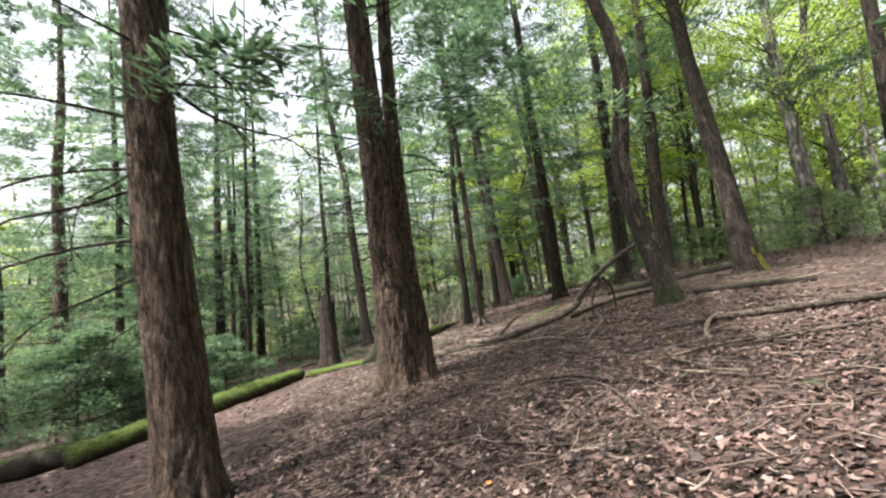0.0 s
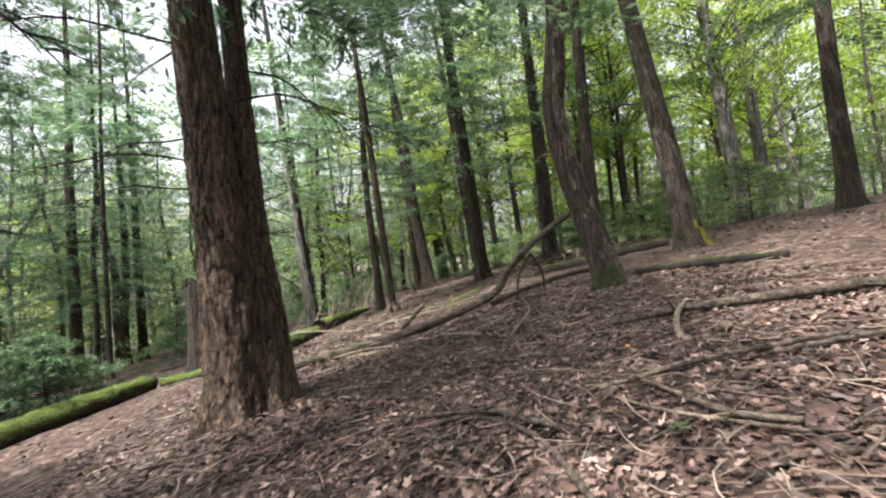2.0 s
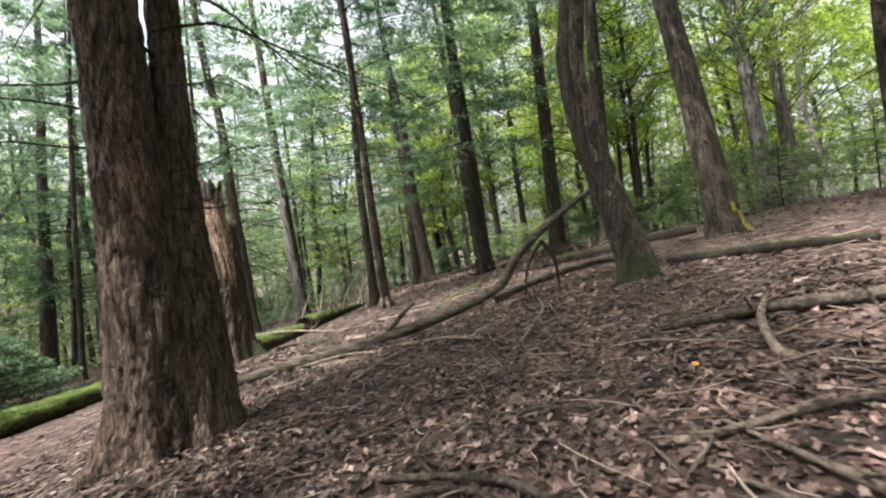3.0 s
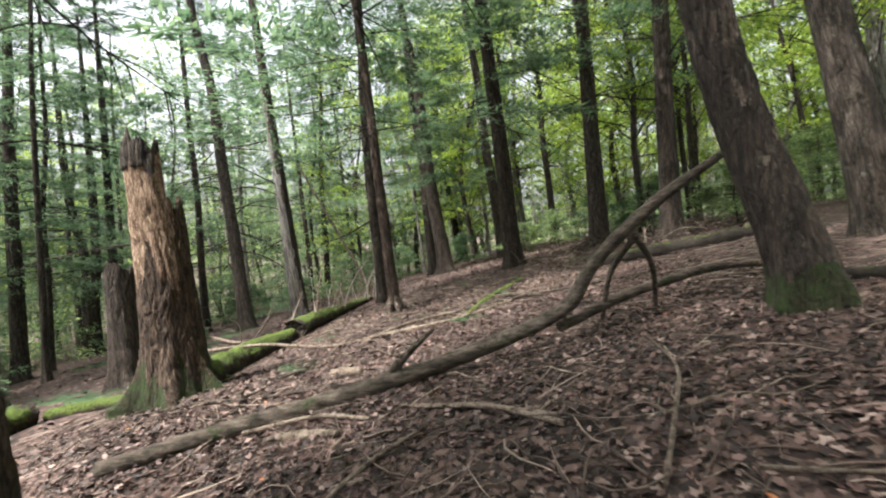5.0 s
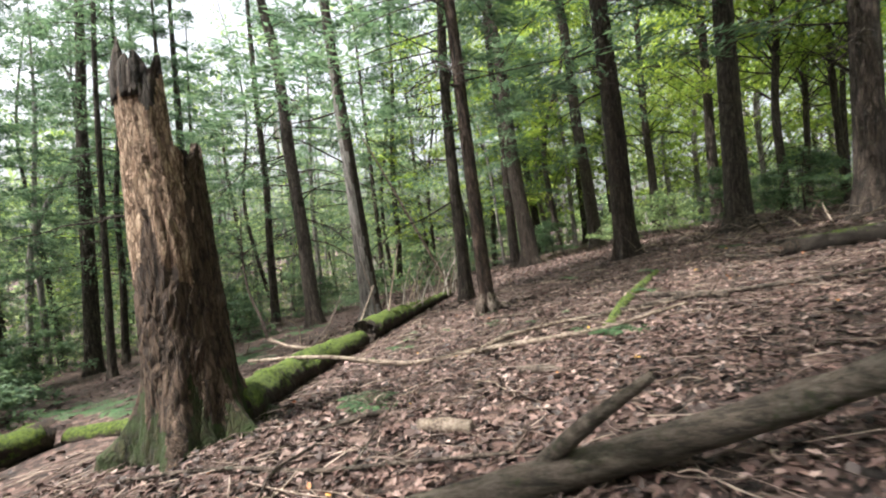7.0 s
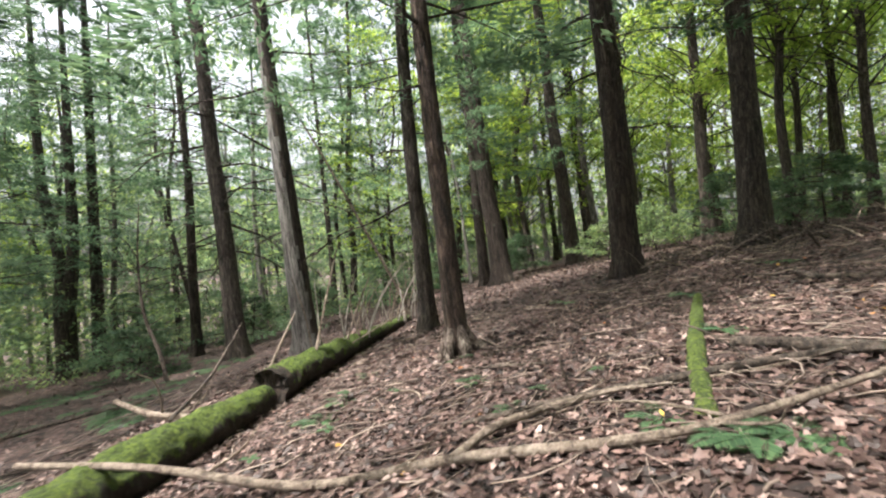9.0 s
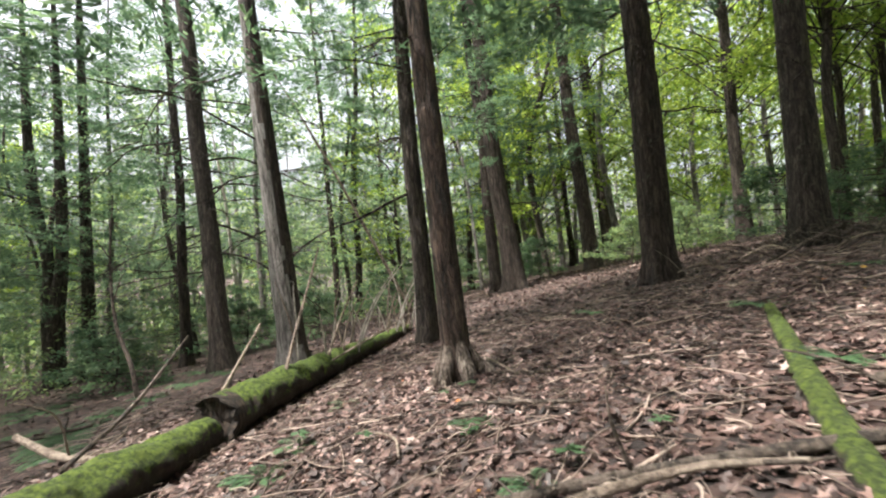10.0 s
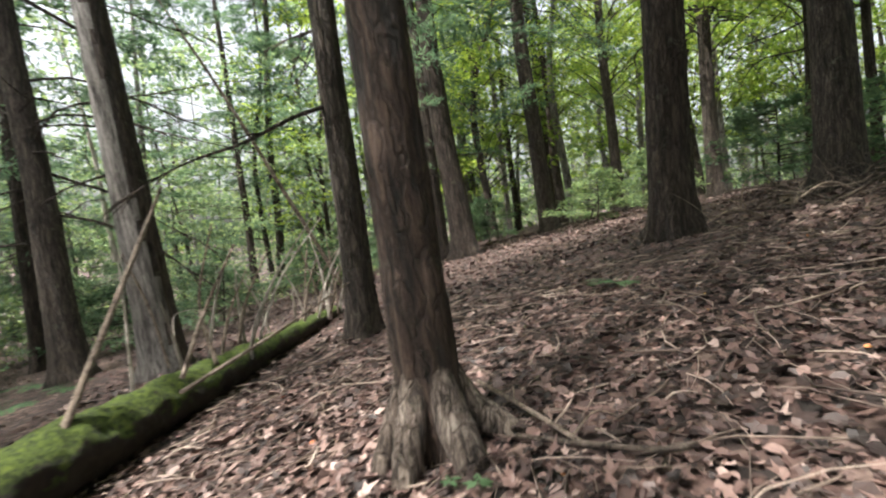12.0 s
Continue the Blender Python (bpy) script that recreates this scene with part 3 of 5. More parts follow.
yellow_foot = standing_tree("maple_tree", 8.05, 12.25, 0.285, (-0.06, 0.14), BARK_BROWN, "slender leaning maple with yellow moss at its foot", crown=BROAD_TALL[1], near=False, furrow=0.012, flare=0.5, seed=4, patches=(lambda ang, cen, edge: np.where((cen[:, 2] < 0.5 + 1.5 * edge) & (cen[:, 0] + 0.6 * edge > 0.02), 1, 0), [BARK_YELLOW_MOSS]))

TREES = (
    # kind, x, y, radius, lean, bark, crown
    ("h", 1.25, 17.5, 0.150, (-0.055, 0.0), BARK_RED, HEMLOCK_HIGH[2]),
    ("h", 5.22, 21.45, 0.325, (-0.085, -0.09), BARK_DARK, HEMLOCK_HIGH[0]),
    ("h", 8.35, 21.8, 0.355, (-0.015, 0.01), BARK_BROWN, HEMLOCK_HIGH[1]),
    ("h", 3.75, 29.2, 0.420, (-0.09, 0.01), BARK_DARK, HEMLOCK_CROWNS[0]),
    ("b", 3.2, 30.2, 0.250, (-0.05, 0.01), BARK_DARK, SPARSE_CROWNS[0]),
    ("h", 0.86, 20.8, 0.185, (-0.025, -0.036), BARK_BROWN, HEMLOCK_CROWNS[1]),
    ("g", -1.95, 22.4, 0.300, (-0.065, -0.04), BARK_GREY, None),
    ("h", -4.35, 24.4, 0.290, (-0.08, 0.03), BARK_BROWN, HEMLOCK_CROWNS[2]),
    ("h", -7.3, 28.1, 0.200, (0.03, -0.05), BARK_DARK, SPARSE_CROWNS[1]),
    ("h", 7.1, 30.9, 0.345, (-0.11, -0.06), BARK_BROWN, HEMLOCK_CROWNS[3]),
    ("b", 9.8, 36.0, 0.260, (-0.06, 0.01), BARK_DARK, BROAD_CROWNS[2]),
    ("b", 10.9, 27.6, 0.240, (-0.02, 0.01), BARK_BROWN, BROAD_CROWNS[0]),
    ("h", 8.6, 18.0, 0.300, (0.0, 0.0), BARK_DARK, HEMLOCK_HIGH[2]),
    ("b", 11.5, 24.6, 0.160, (-0.02, 0.02), BARK_BROWN, BROAD_CROWNS[1]),
    ("b", 15.3, 18.8, 0.370, (-0.06, 0.05), BARK_GREY, BROAD_CROWNS[2]),
    ("b", 17.9, 20.3, 0.330, (-0.04, 0.03), BARK_GREY, BROAD_CROWNS[0]),
    ("h", 12.95, 12.7, 0.270, (-0.03, 0.02), BARK_DARK, HEMLOCK_HIGH[0]),
    ("h", -11.8, 23.8, 0.290, (-0.01, 0.07), BARK_BROWN, SPARSE_CROWNS[0]),
    ("h", -9.4, 21.6, 0.120, (0.03, 0.03), BARK_BROWN, SPARSE_CROWNS[1]),
    ("h", -12.6, 30.9, 0.290, (0.01, 0.01), BARK_BROWN, SPARSE_CROWNS[0]),
    ("h", -14.3, 34.3, 0.170, (0.04, 0.03), BARK_BROWN, SPARSE_CROWNS[1]),
    ("b", 6.3, 41.9, 0.340, (-0.10, 0.01), BARK_BROWN, BROAD_CROWNS[1]),
    ("b", 10.3, 38.0, 0.250, (-0.06, 0.01), BARK_DARK, BROAD_CROWNS[2]),
    ("b", 10.3, 31.8, 0.240, (-0.04, 0.01), BARK_BROWN, BROAD_CROWNS[0]),
    ("b", 14.7, 26.2, 0.150, (-0.04, 0.02), BARK_BROWN, BROAD_CROWNS[1]),
    ("b", 13.7, 24.3, 0.165, (-0.02, 0.02), BARK_BROWN, BROAD_CROWNS[2]),
    ("b", 15.1, 28.5, 0.150, (0.0, 0.01), BARK_BROWN, BROAD_CROWNS[0]),
    ("h", -3.2, 37.0, 0.220, (0.03, 0.0), BARK_DARK, HEMLOCK_CROWNS[0]),
    ("h", -3.8, 35.0, 0.180, (-0.03, 0.0), BARK_DARK, SPARSE_CROWNS[1]),
    ("h", -1.6, 41.5, 0.180, (-0.06, 0.0), BARK_BROWN, HEMLOCK_CROWNS[1]),
    ("b", 9.1, 40.5, 0.210, (-0.04, 0.0), BARK_BROWN, BROAD_CROWNS[1]),
    ("h", -10.6, 18.0, 0.220, (0.01, 0.01), BARK_BROWN, HEMLOCK_CROWNS[3]),
    ("h", -10.3, 15.8, 0.260, (0.01, 0.01), BARK_HEMLOCK, HEMLOCK_CROWNS[2]),
    ("h", -14.2, 17.0, 0.330, (0.0, 0.0), BARK_HEMLOCK, HEMLOCK_CROWNS[0]),
    ("h", -15.0, 21.2, 0.240, (0.0, 0.0), BARK_BROWN, SPARSE_CROWNS[0]),
    ("h", -12.0, 25.5, 0.150, (0.04, 0.02), BARK_BROWN, SPARSE_CROWNS[1]),
    ("h", -19.0, 19.5, 0.250, (0.0, 0.0), BARK_BROWN, HEMLOCK_CROWNS[1]),
    ("h", -17.5, 26.0, 0.220, (0.0, 0.0), BARK_BROWN, HEMLOCK_CROWNS[2]),
    ("p", -7.0, 32.0, 0.140, (-0.10, -0.02), BARK_PALE, None),
)
WORDS = {"h": ("hemlock_tree", "dark hemlock tree with bare lower limbs"), "b": ("beech_tree", "slender hardwood tree under a bright green crown"),
         "g": ("dead_tree", "grey weathered dead tree trunk leaning a little"), "p": ("birch_tree", "pale thin birch trunk leaning among the hemlocks")}
claw = None
for k, (kind, x, y, r, lean, bark, crown) in enumerate(TREES):
    name, label = WORDS[kind]
    close = y < 27 and abs(x - 1) < 8 and kind != "p"
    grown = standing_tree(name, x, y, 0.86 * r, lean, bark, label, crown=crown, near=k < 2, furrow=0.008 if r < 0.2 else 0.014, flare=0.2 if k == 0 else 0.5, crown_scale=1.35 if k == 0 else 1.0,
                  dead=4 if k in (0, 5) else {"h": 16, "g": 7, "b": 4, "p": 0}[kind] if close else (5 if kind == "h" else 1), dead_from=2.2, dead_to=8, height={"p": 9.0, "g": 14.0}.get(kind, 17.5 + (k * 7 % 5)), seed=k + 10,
                  # dead tree: leftover bark on the east side also paints in its shade
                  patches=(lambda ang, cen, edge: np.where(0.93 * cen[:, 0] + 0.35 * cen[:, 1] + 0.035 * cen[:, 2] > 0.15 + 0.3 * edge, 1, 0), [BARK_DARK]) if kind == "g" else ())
    claw = claw or grown
    if k in (7, 8):
        # long bare limbs that hang out over the slope
        for h, az, s, m, tilt in ((2.6, 3.3, 1.3, 5, 0.55), (3.3, 3.7, 1.35, 4, 0.35), (3.9, 2.9, 1.2, 5, 0.15), (4.6, 3.4, 1.3, 5, 0.2), (5.2, 0.2, 1.2, 4, 0.3), (3.0, -0.4, 1.0, 3, 0.3)):
            part_of("dead_branch", DEAD_BRANCHES[m], grown.children[0], "", Matrix.Translation((0, 0, h)) @ Matrix.Rotation(az, 4, "Z") @ Matrix.Rotation(tilt, 4, "Y") @ Matrix.Scale(s, 4))

# bare roots that grip the ground at the foot of the near slim hemlock
for a, reach, r in ((-2.25, 0.27, 0.058), (-1.15, 0.29, 0.066), (-0.15, 0.36, 0.06), (3.3, 0.26, 0.05), (1.3, 0.28, 0.055)):
    c, s = math.cos(a), math.sin(a)
    v, f = tube_arrays([(c * 0.07, s * 0.07, 0.42, r * 0.8), (c * 0.15, s * 0.15, 0.20, r * 1.15), (c * reach * 0.85, s * reach * 0.85, 0.05, r * 1.05), (c * reach * 1.2, s * reach * 1.2, -0.12, r * 0.7)], 14, 30, 0.22, a)
    part_of("root", np_mesh("root", v, f, BARK_FLAKE), claw, "bare pale root")

# forked tree down the slope
fork = tagged(new("maple_tree"), "forked brown maple tree down the slope", "tree")
fork.matrix_world = Matrix.Translation((-13.2, 30.0, gz(-13.2, 30.0)))
for d in (-1, 1):
    v, f = trunk_arrays([(0, 0, -0.3, 0.34), (0.1 * d, 0, 2.5, 0.30 if d > 0 else 0.26), (0.25 * d + 0.2, 0, 4.6, 0.2), (0.55 * d, 0, 8, 0.17), (0.6 * d, 0, 16, 0.05)], 24, 60, 0.012, 0.4, 3.0 + d)
    part_of("trunk", np_mesh("trunk", v, f, BARK_BROWN), fork)
part_of("crown", SPARSE_CROWNS[0], fork)

# smaller stems of the wood behind, each its own tree
rng = np.random.default_rng(77)
SLIM = []
for k in range(6):
    pts = [(0, 0, -0.3, 1.15), (0, 0, 1.0, 1.0), (0.25 * rng.standard_normal(), 0.25 * rng.standard_normal(), 6, 0.8), (0.5 * rng.standard_normal(), 0.5 * rng.standard_normal(), 11, 0.5), (0, 0, 17, 0.1)]
    v, f = trunk_arrays([(p[0], p[1], p[2], p[3] * 0.13) for p in pts], 12, 30, 0.006, 0.4, k)
    SLIM.append([np_mesh("trunk", v, f, m) for m in (BARK_GREY, BARK_BROWN)])
placed = [(t[1], t[2]) for t in TREES] + [(-0.85, 8.4), (-2.9, 5.1), (4.4, 9.4), (7.7, 11.8), (-1.6, 13)]
count = 0
while count < 128:
    a = rng.uniform(-1.25, 1.1)
    d = rng.uniform(24, 60)
    x, y = 1 + d * math.sin(a), 8 + d * math.cos(a)
    if min(math.hypot(x - px, y - py) for px, py in placed) < 1.3 or (abs(x) < 5 and y < 27):
        continue
    placed.append((x, y))
    hem = rng.random() < (0.75 if x < 3 else 0.2)
    tree = tagged(new("hemlock_tree" if hem else "beech_tree"), "slim dark tree of the wood behind" if hem else "slim hardwood tree under bright green leaves", "tree", "slim trees of the wood")
    tree.matrix_world = Matrix.Translation((x, y, gz(x, y))) @ Matrix.Rotation(rng.normal(-0.03, 0.04), 4, "Y") @ Matrix.Rotation(rng.normal(0, 0.03), 4, "X") @ Matrix.Rotation(rng.random() * 6.28, 4, "Z")
    s = rng.uniform(0.6, 1.5)
    part_of("trunk", SLIM[rng.integers(0, 6)][int(rng.random() < 0.5)], tree, "", Matrix.Diagonal((s, s, 1, 1)))
    crown = (LIGHT_HEMLOCK if hem else LIGHT_BROAD)[rng.integers(0, 3)]
    if d > 27 and rng.random() < 0.85:
        part_of("crown", crown, tree, "", Matrix.Rotation(rng.random() * 6.28, 4, "Z") @ Matrix.Diagonal((1.0, 1.0, rng.uniform(0.8, 1.05), 1)))
    count += 1


# trees beside and behind the walk, out of sight, whose crowns shade it
for k in range(54):
    a = k * 2.399
    d = 6 + 23 * math.sqrt((k + 0.5) / 54)
    x, y = 1 + d * math.cos(a), 6 + d * math.sin(a)
    ang = math.atan2(x - 1.0, y + 1.0)
    if y > -1 and abs(ang) < 0.95:
        continue
    if min(math.hypot(x - px, y - py) for px, py in placed) < 2.0:
        continue
    placed.append((x, y))
    standing_tree("hemlock_tree", x, y, 0.22 + 0.1 * (k % 3) / 2, (0, 0), BARK_BROWN, HEM, crown=SHADE_CANOPY[k % 3], seed=60 + k)


# unseen hemlocks added beside the start of the walk to shade the slope
for k, (x, y) in enumerate(((8.8, 2.6), (12.0, 8.0), (3.2, -3.2))):
    standing_tree("hemlock_tree", x, y, 0.26, (0, 0), BARK_BROWN, HEM, crown=SHADE_CANOPY[k % 3], seed=130 + k)


# ---- far wood ----
def far_wood():
    rng = np.random.default_rng(5)
    trunks = []
    for k in range(420):
        a, d = rng.uniform(-math.pi, math.pi), rng.uniform(45, 110)
        x, y = 1 + d * math.sin(a), 8 + d * math.cos(a)
        z, r = gz(x, y), rng.uniform(0.08, 0.25)
        trunks.append(tube_arrays([(x, y, z - 0.5, r * 1.2), (x - 0.2 * rng.random(), y, z + 6, r), (x - 0.6 * rng.random(), y, z + 18, r * 0.4)], 6, 5, cap=False))
    v, f = join_arrays(trunks)
    tagged(new("far_trunks", np_mesh("far_trunks", v, f, BARK_GREY)), "far tree trunks between leaves", "woods", kind="stuff")
    n = 3300
    leaves = []
    for k in range(n):
        a, d = rng.uniform(-math.pi, math.pi), 32 + 70 * rng.random()
        x, y = 1 + d * math.sin(a), 8 + d * math.cos(a)
        h = 22 * rng.random() ** 1.25
        c = np.array([x, y, gz(x, y) + 0.3 + h])
        m = 72
        R = rng.uniform(1.2, 3.0)
        b, q = rng.random(m) * 6.283, R * rng.random(m) ** 0.6
        pos = c + np.stack([np.cos(b) * q, np.sin(b) * q, 0.5 * rng.standard_normal(m)], -1)
        s = (0.26 + 0.34 * d / 80) * (0.7 + 0.6 * rng.random(m))
        leaves.append(leaf_quads(pos, rng.standard_normal((m, 3)) * [1, 1, 0.5], np.array([0, 0, 1.0]) + 0.7 * rng.standard_normal((m, 3)), s, s * 0.55))
    v, f = join_arrays(leaves)
    tagged(new("far_foliage", np_mesh("far_foliage", v, f, LEAVES_HAZED, False)), "far green leaves of the surrounding wood", "woods", kind="stuff")


far_wood()


def low_thicket():
    """Soft low sprays of young hemlocks that fill the wood down the slope and ahead."""
    rng = np.random.default_rng(15)
    leaves = []
    for k in range(1850):
        a = rng.uniform(-1.25, 0.05) if k % 4 else rng.uniform(0.05, 0.9)
        d = rng.uniform(23, 46) if a < 0.05 else rng.uniform(30, 48)
        x, y = 1 + d * math.sin(a), 8 + d * math.cos(a)
        c = np.array([x, y, gz(x, y) + (0.3 + 9.0 * rng.random() ** 1.6 if k < 1500 else 5.0 + 13.0 * rng.random())])
        m, R = 64, rng.uniform(0.6, 1.6)
        b, q = rng.random(m) * 6.283, R * rng.random(m) ** 0.6
        pos = c + np.stack([np.cos(b) * q, np.sin(b) * q, 0.14 * rng.standard_normal(m) - 0.2 * q], -1)
        s = 0.19 * (0.7 + 0.6 * rng.random(m))
        leaves.append(leaf_quads(pos, np.stack([np.cos(b), np.sin(b), 0 * b - 0.3], -1) + 0.4 * rng.standard_normal((m, 3)), np.array([0, 0, 1.0]) + 0.5 * rng.standard_normal((m, 3)), s, s * 0.4))
    v, f = join_arrays(leaves)
    tagged(new("thicket", np_mesh("thicket", v, f, LEAVES_HAZED, False)), "soft pale green sprays of a hemlock thicket", "thicket", kind="stuff")


low_thicket()


# ---- fallen wood ----
def fallen(name, pts, mat, label, category, rough=0.12, sides=14, n=60, lift=True, twigs=0, seed=0, twig_len=0.5, group=""):
    """A fallen limb along pts (x, y, height of its middle above the ground, radius), an empty at its middle over its pieces."""
    P = [(x, y, (gz(x, y) if lift else 0.0) + h, r) for x, y, h, r in pts]
    mid = P[len(P) // 2]
    ob = tagged(new(name), label, category, group)
    ob.location = mid[:3]
    local = [(p[0] - mid[0], p[1] - mid[1], p[2] - mid[2], p[3]) for p in P]
    v, f = tube_arrays(local, sides, n, rough, seed * 3.1)
    main = part_of("limb", np_mesh("limb", v, f, mat), ob)
    rng = np.random.default_rng(300 + seed)
    c = smooth_curve(local, 40)
    for k in range(twigs):
        q = c[rng.integers(8, 39)]
        d = np.array([rng.standard_normal(), rng.standard_normal(), abs(rng.standard_normal()) * 0.5])
        d *= twig_len * (0.5 + rng.random()) / np.linalg.norm(d)
        r = min(q[3] * 0.5, 0.012)
        v, f = tube_arrays([(*q[:3], r), (*(q[:3] + d * 0.5 + 0.06 * rng.standard_normal(3)), r * 0.7), (*(q[:3] + d), r * 0.3)], 6, 8)
        part_of("twig", np_mesh("twig", v, f, mat), main)
    return ob


big = fallen("fallen_branch", [(-1.3, 10.75, 0.05, 0.075), (-0.35, 10.98, 0.05, 0.085), (0.48, 11.12, 0.05, 0.09), (1.2, 11.2, 0.06, 0.09), (2.2, 11.15, 0.19, 0.08), (3.0, 11.07, 0.36, 0.072), (3.33, 11.02, 0.75, 0.066), (3.95, 10.95, 1.18, 0.06), (4.63, 10.86, 1.47, 0.04)],
             BRANCH_GREY, "long crooked grey fallen branch propped against a tree", "branch", sides=20, n=160, seed=1)
o = big.location
for pts in ([(1.05, 11.3, -0.08, 0.05), (1.35, 11.15, 0.28, 0.042), (1.66, 11.0, 0.58, 0.022)],
            [(2.95, 11.1, 0.45, 0.055), (3.8, 11.35, 0.68, 0.055), (4.9, 11.58, 0.86, 0.05), (5.7, 11.75, 0.86, 0.035)],
            [(3.75, 10.98, 1.32, 0.035), (3.98, 11.1, 1.0, 0.03), (4.08, 11.25, 0.55, 0.02)],
            [(3.75, 10.98, 1.32, 0.03), (3.55, 11.15, 0.95, 0.028), (3.5, 11.3, 0.45, 0.02)]):
    v, f = tube_arrays([(p[0] - o[0], p[1] - o[1], p[2] - o[2], p[3]) for p in pts], 14, 50, 0.14, 5.0)
    part_of("side_branch", np_mesh("side_branch", v, f, BRANCH_GREY), big)


def log(name, pts, mat, label, hollow=(), seed=0, sides=40, n=120):
    ob = fallen(name, pts, mat, label, "log", rough=0.26, sides=sides, n=n, seed=seed)
    for end in hollow:
        P = [(x, y, gz(x, y) + h, r) for x, y, h, r in pts]
        a, b = (P[0], P[1]) if end == 0 else (P[-1], P[-2])
        d = (Vector(a[:3]) - Vector(b[:3])).normalized()
        c = Vector(a[:3]) - ob.location
        rr = a[3]
        rng = np.random.default_rng(seed)
        bm = bmesh.new()
        ring_in, ring_out, deep = [], [], []
        rot = d.to_track_quat("Z", "Y").to_matrix()
        for k in range(24):
            t = k / 24 * 6.283
            e = rot @ Vector((math.cos(t), math.sin(t), 0))
            ring_out.append(bm.verts.new(c + e * rr * 1.02 + d * (0.02 + 0.14 * rng.random())))
            ring_in.append(bm.verts.new(c + e * rr * 0.72 + d * (0.01 + 0.05 * rng.random())))
            deep.append(bm.verts.new(c + e * rr * 1.0 - d * 0.12))
        for k in range(24):
            j = (k + 1) % 24
            bm.faces.new((ring_out[k], ring_out[j], ring_in[j], ring_in[k]))
            bm.faces.new((deep[k], deep[j], ring_out[j], ring_out[k]))
        pit = bm.verts.new(c + d * 0.012)
        for k in range(24):
            bm.faces.new((ring_in[k], ring_in[(k + 1) % 24], pit))
        me = bpy.data.meshes.new("broken_end")
        bm.to_mesh(me)
        bm.free()
        me.materials.append(WOOD_ROT)
        part_of("broken_end", me, ob, "dark rotten broken end")
    return ob


log("fallen_log", [(-1.35, 13.05, 0.15, 0.20), (-1.5, 14.6, 0.17, 0.22), (-1.35, 15.9, 0.16, 0.205), (-1.12, 17.25, 0.11, 0.165)], MOSS_LOG, "fallen log with thick green moss on top", seed=2)
log("fallen_log", [(-1.05, 17.35, 0.20, 0.235), (-0.85, 18.3, 0.2, 0.21), (-0.55, 19.7, 0.18, 0.18), (-0.1, 21.6, 0.13, 0.13), (0.35, 23.4, 0.1, 0.08)], MOSS_LOG, "fallen mossy log with a rotten hollow end", (0,), seed=3)
log("fallen_log", [(-7.4, 9.0, 0.2, 0.22), (-6.5, 10.7, 0.2, 0.23), (-5.6, 12.8, 0.2, 0.22), (-4.85, 14.7, 0.18, 0.2)], MOSS_LOG_FULL, "fallen log under a bright green moss pelt", (1,), seed=4)
log("fallen_log", [(-10.2, 9.4, 0.2, 0.2), (-8.6, 9.3, 0.22, 0.22), (-7.0, 9.9, 0.2, 0.2)], BARE_LOG, "bare weathered grey fallen log", (1,), seed=5)
log("fallen_log", [(-4.6, 14.9, 0.05, 0.12), (-3.5, 14.6, 0.06, 0.12), (-2.4, 13.6, 0.05, 0.1), (-1.9, 13.0, 0.03, 0.08)], MOSS_LOG_FULL, "low rotten mossy log sunk in the ground", seed=6, sides=20, n=60)
log("fallen_log", [(2.42, 14.2, 0.0, 0.06), (2.9, 15.1, 0.015, 0.07), (3.5, 16.1, 0.01, 0.068), (4.3, 17.4, 0.0, 0.055)], MOSS_LOG, "thin rotten log covered in bright green moss", seed=7, sides=20, n=80)
log("fallen_log", [(5.6, 15.9, 0.10, 0.12), (7.0, 15.1, 0.11, 0.13), (8.8, 14.2, 0.11, 0.12)], BARE_LOG, "brown fallen log lying across the slope", (0,), seed=8, sides=24, n=60)
log("fallen_log", [(5.7, 10.7, 0.05, 0.06), (6.1, 9.4, 0.06, 0.07), (6.6, 8.3, 0.05, 0.055)], BARE_LOG, "dark thin fallen log on the slope", seed=9, sides=16, n=50)

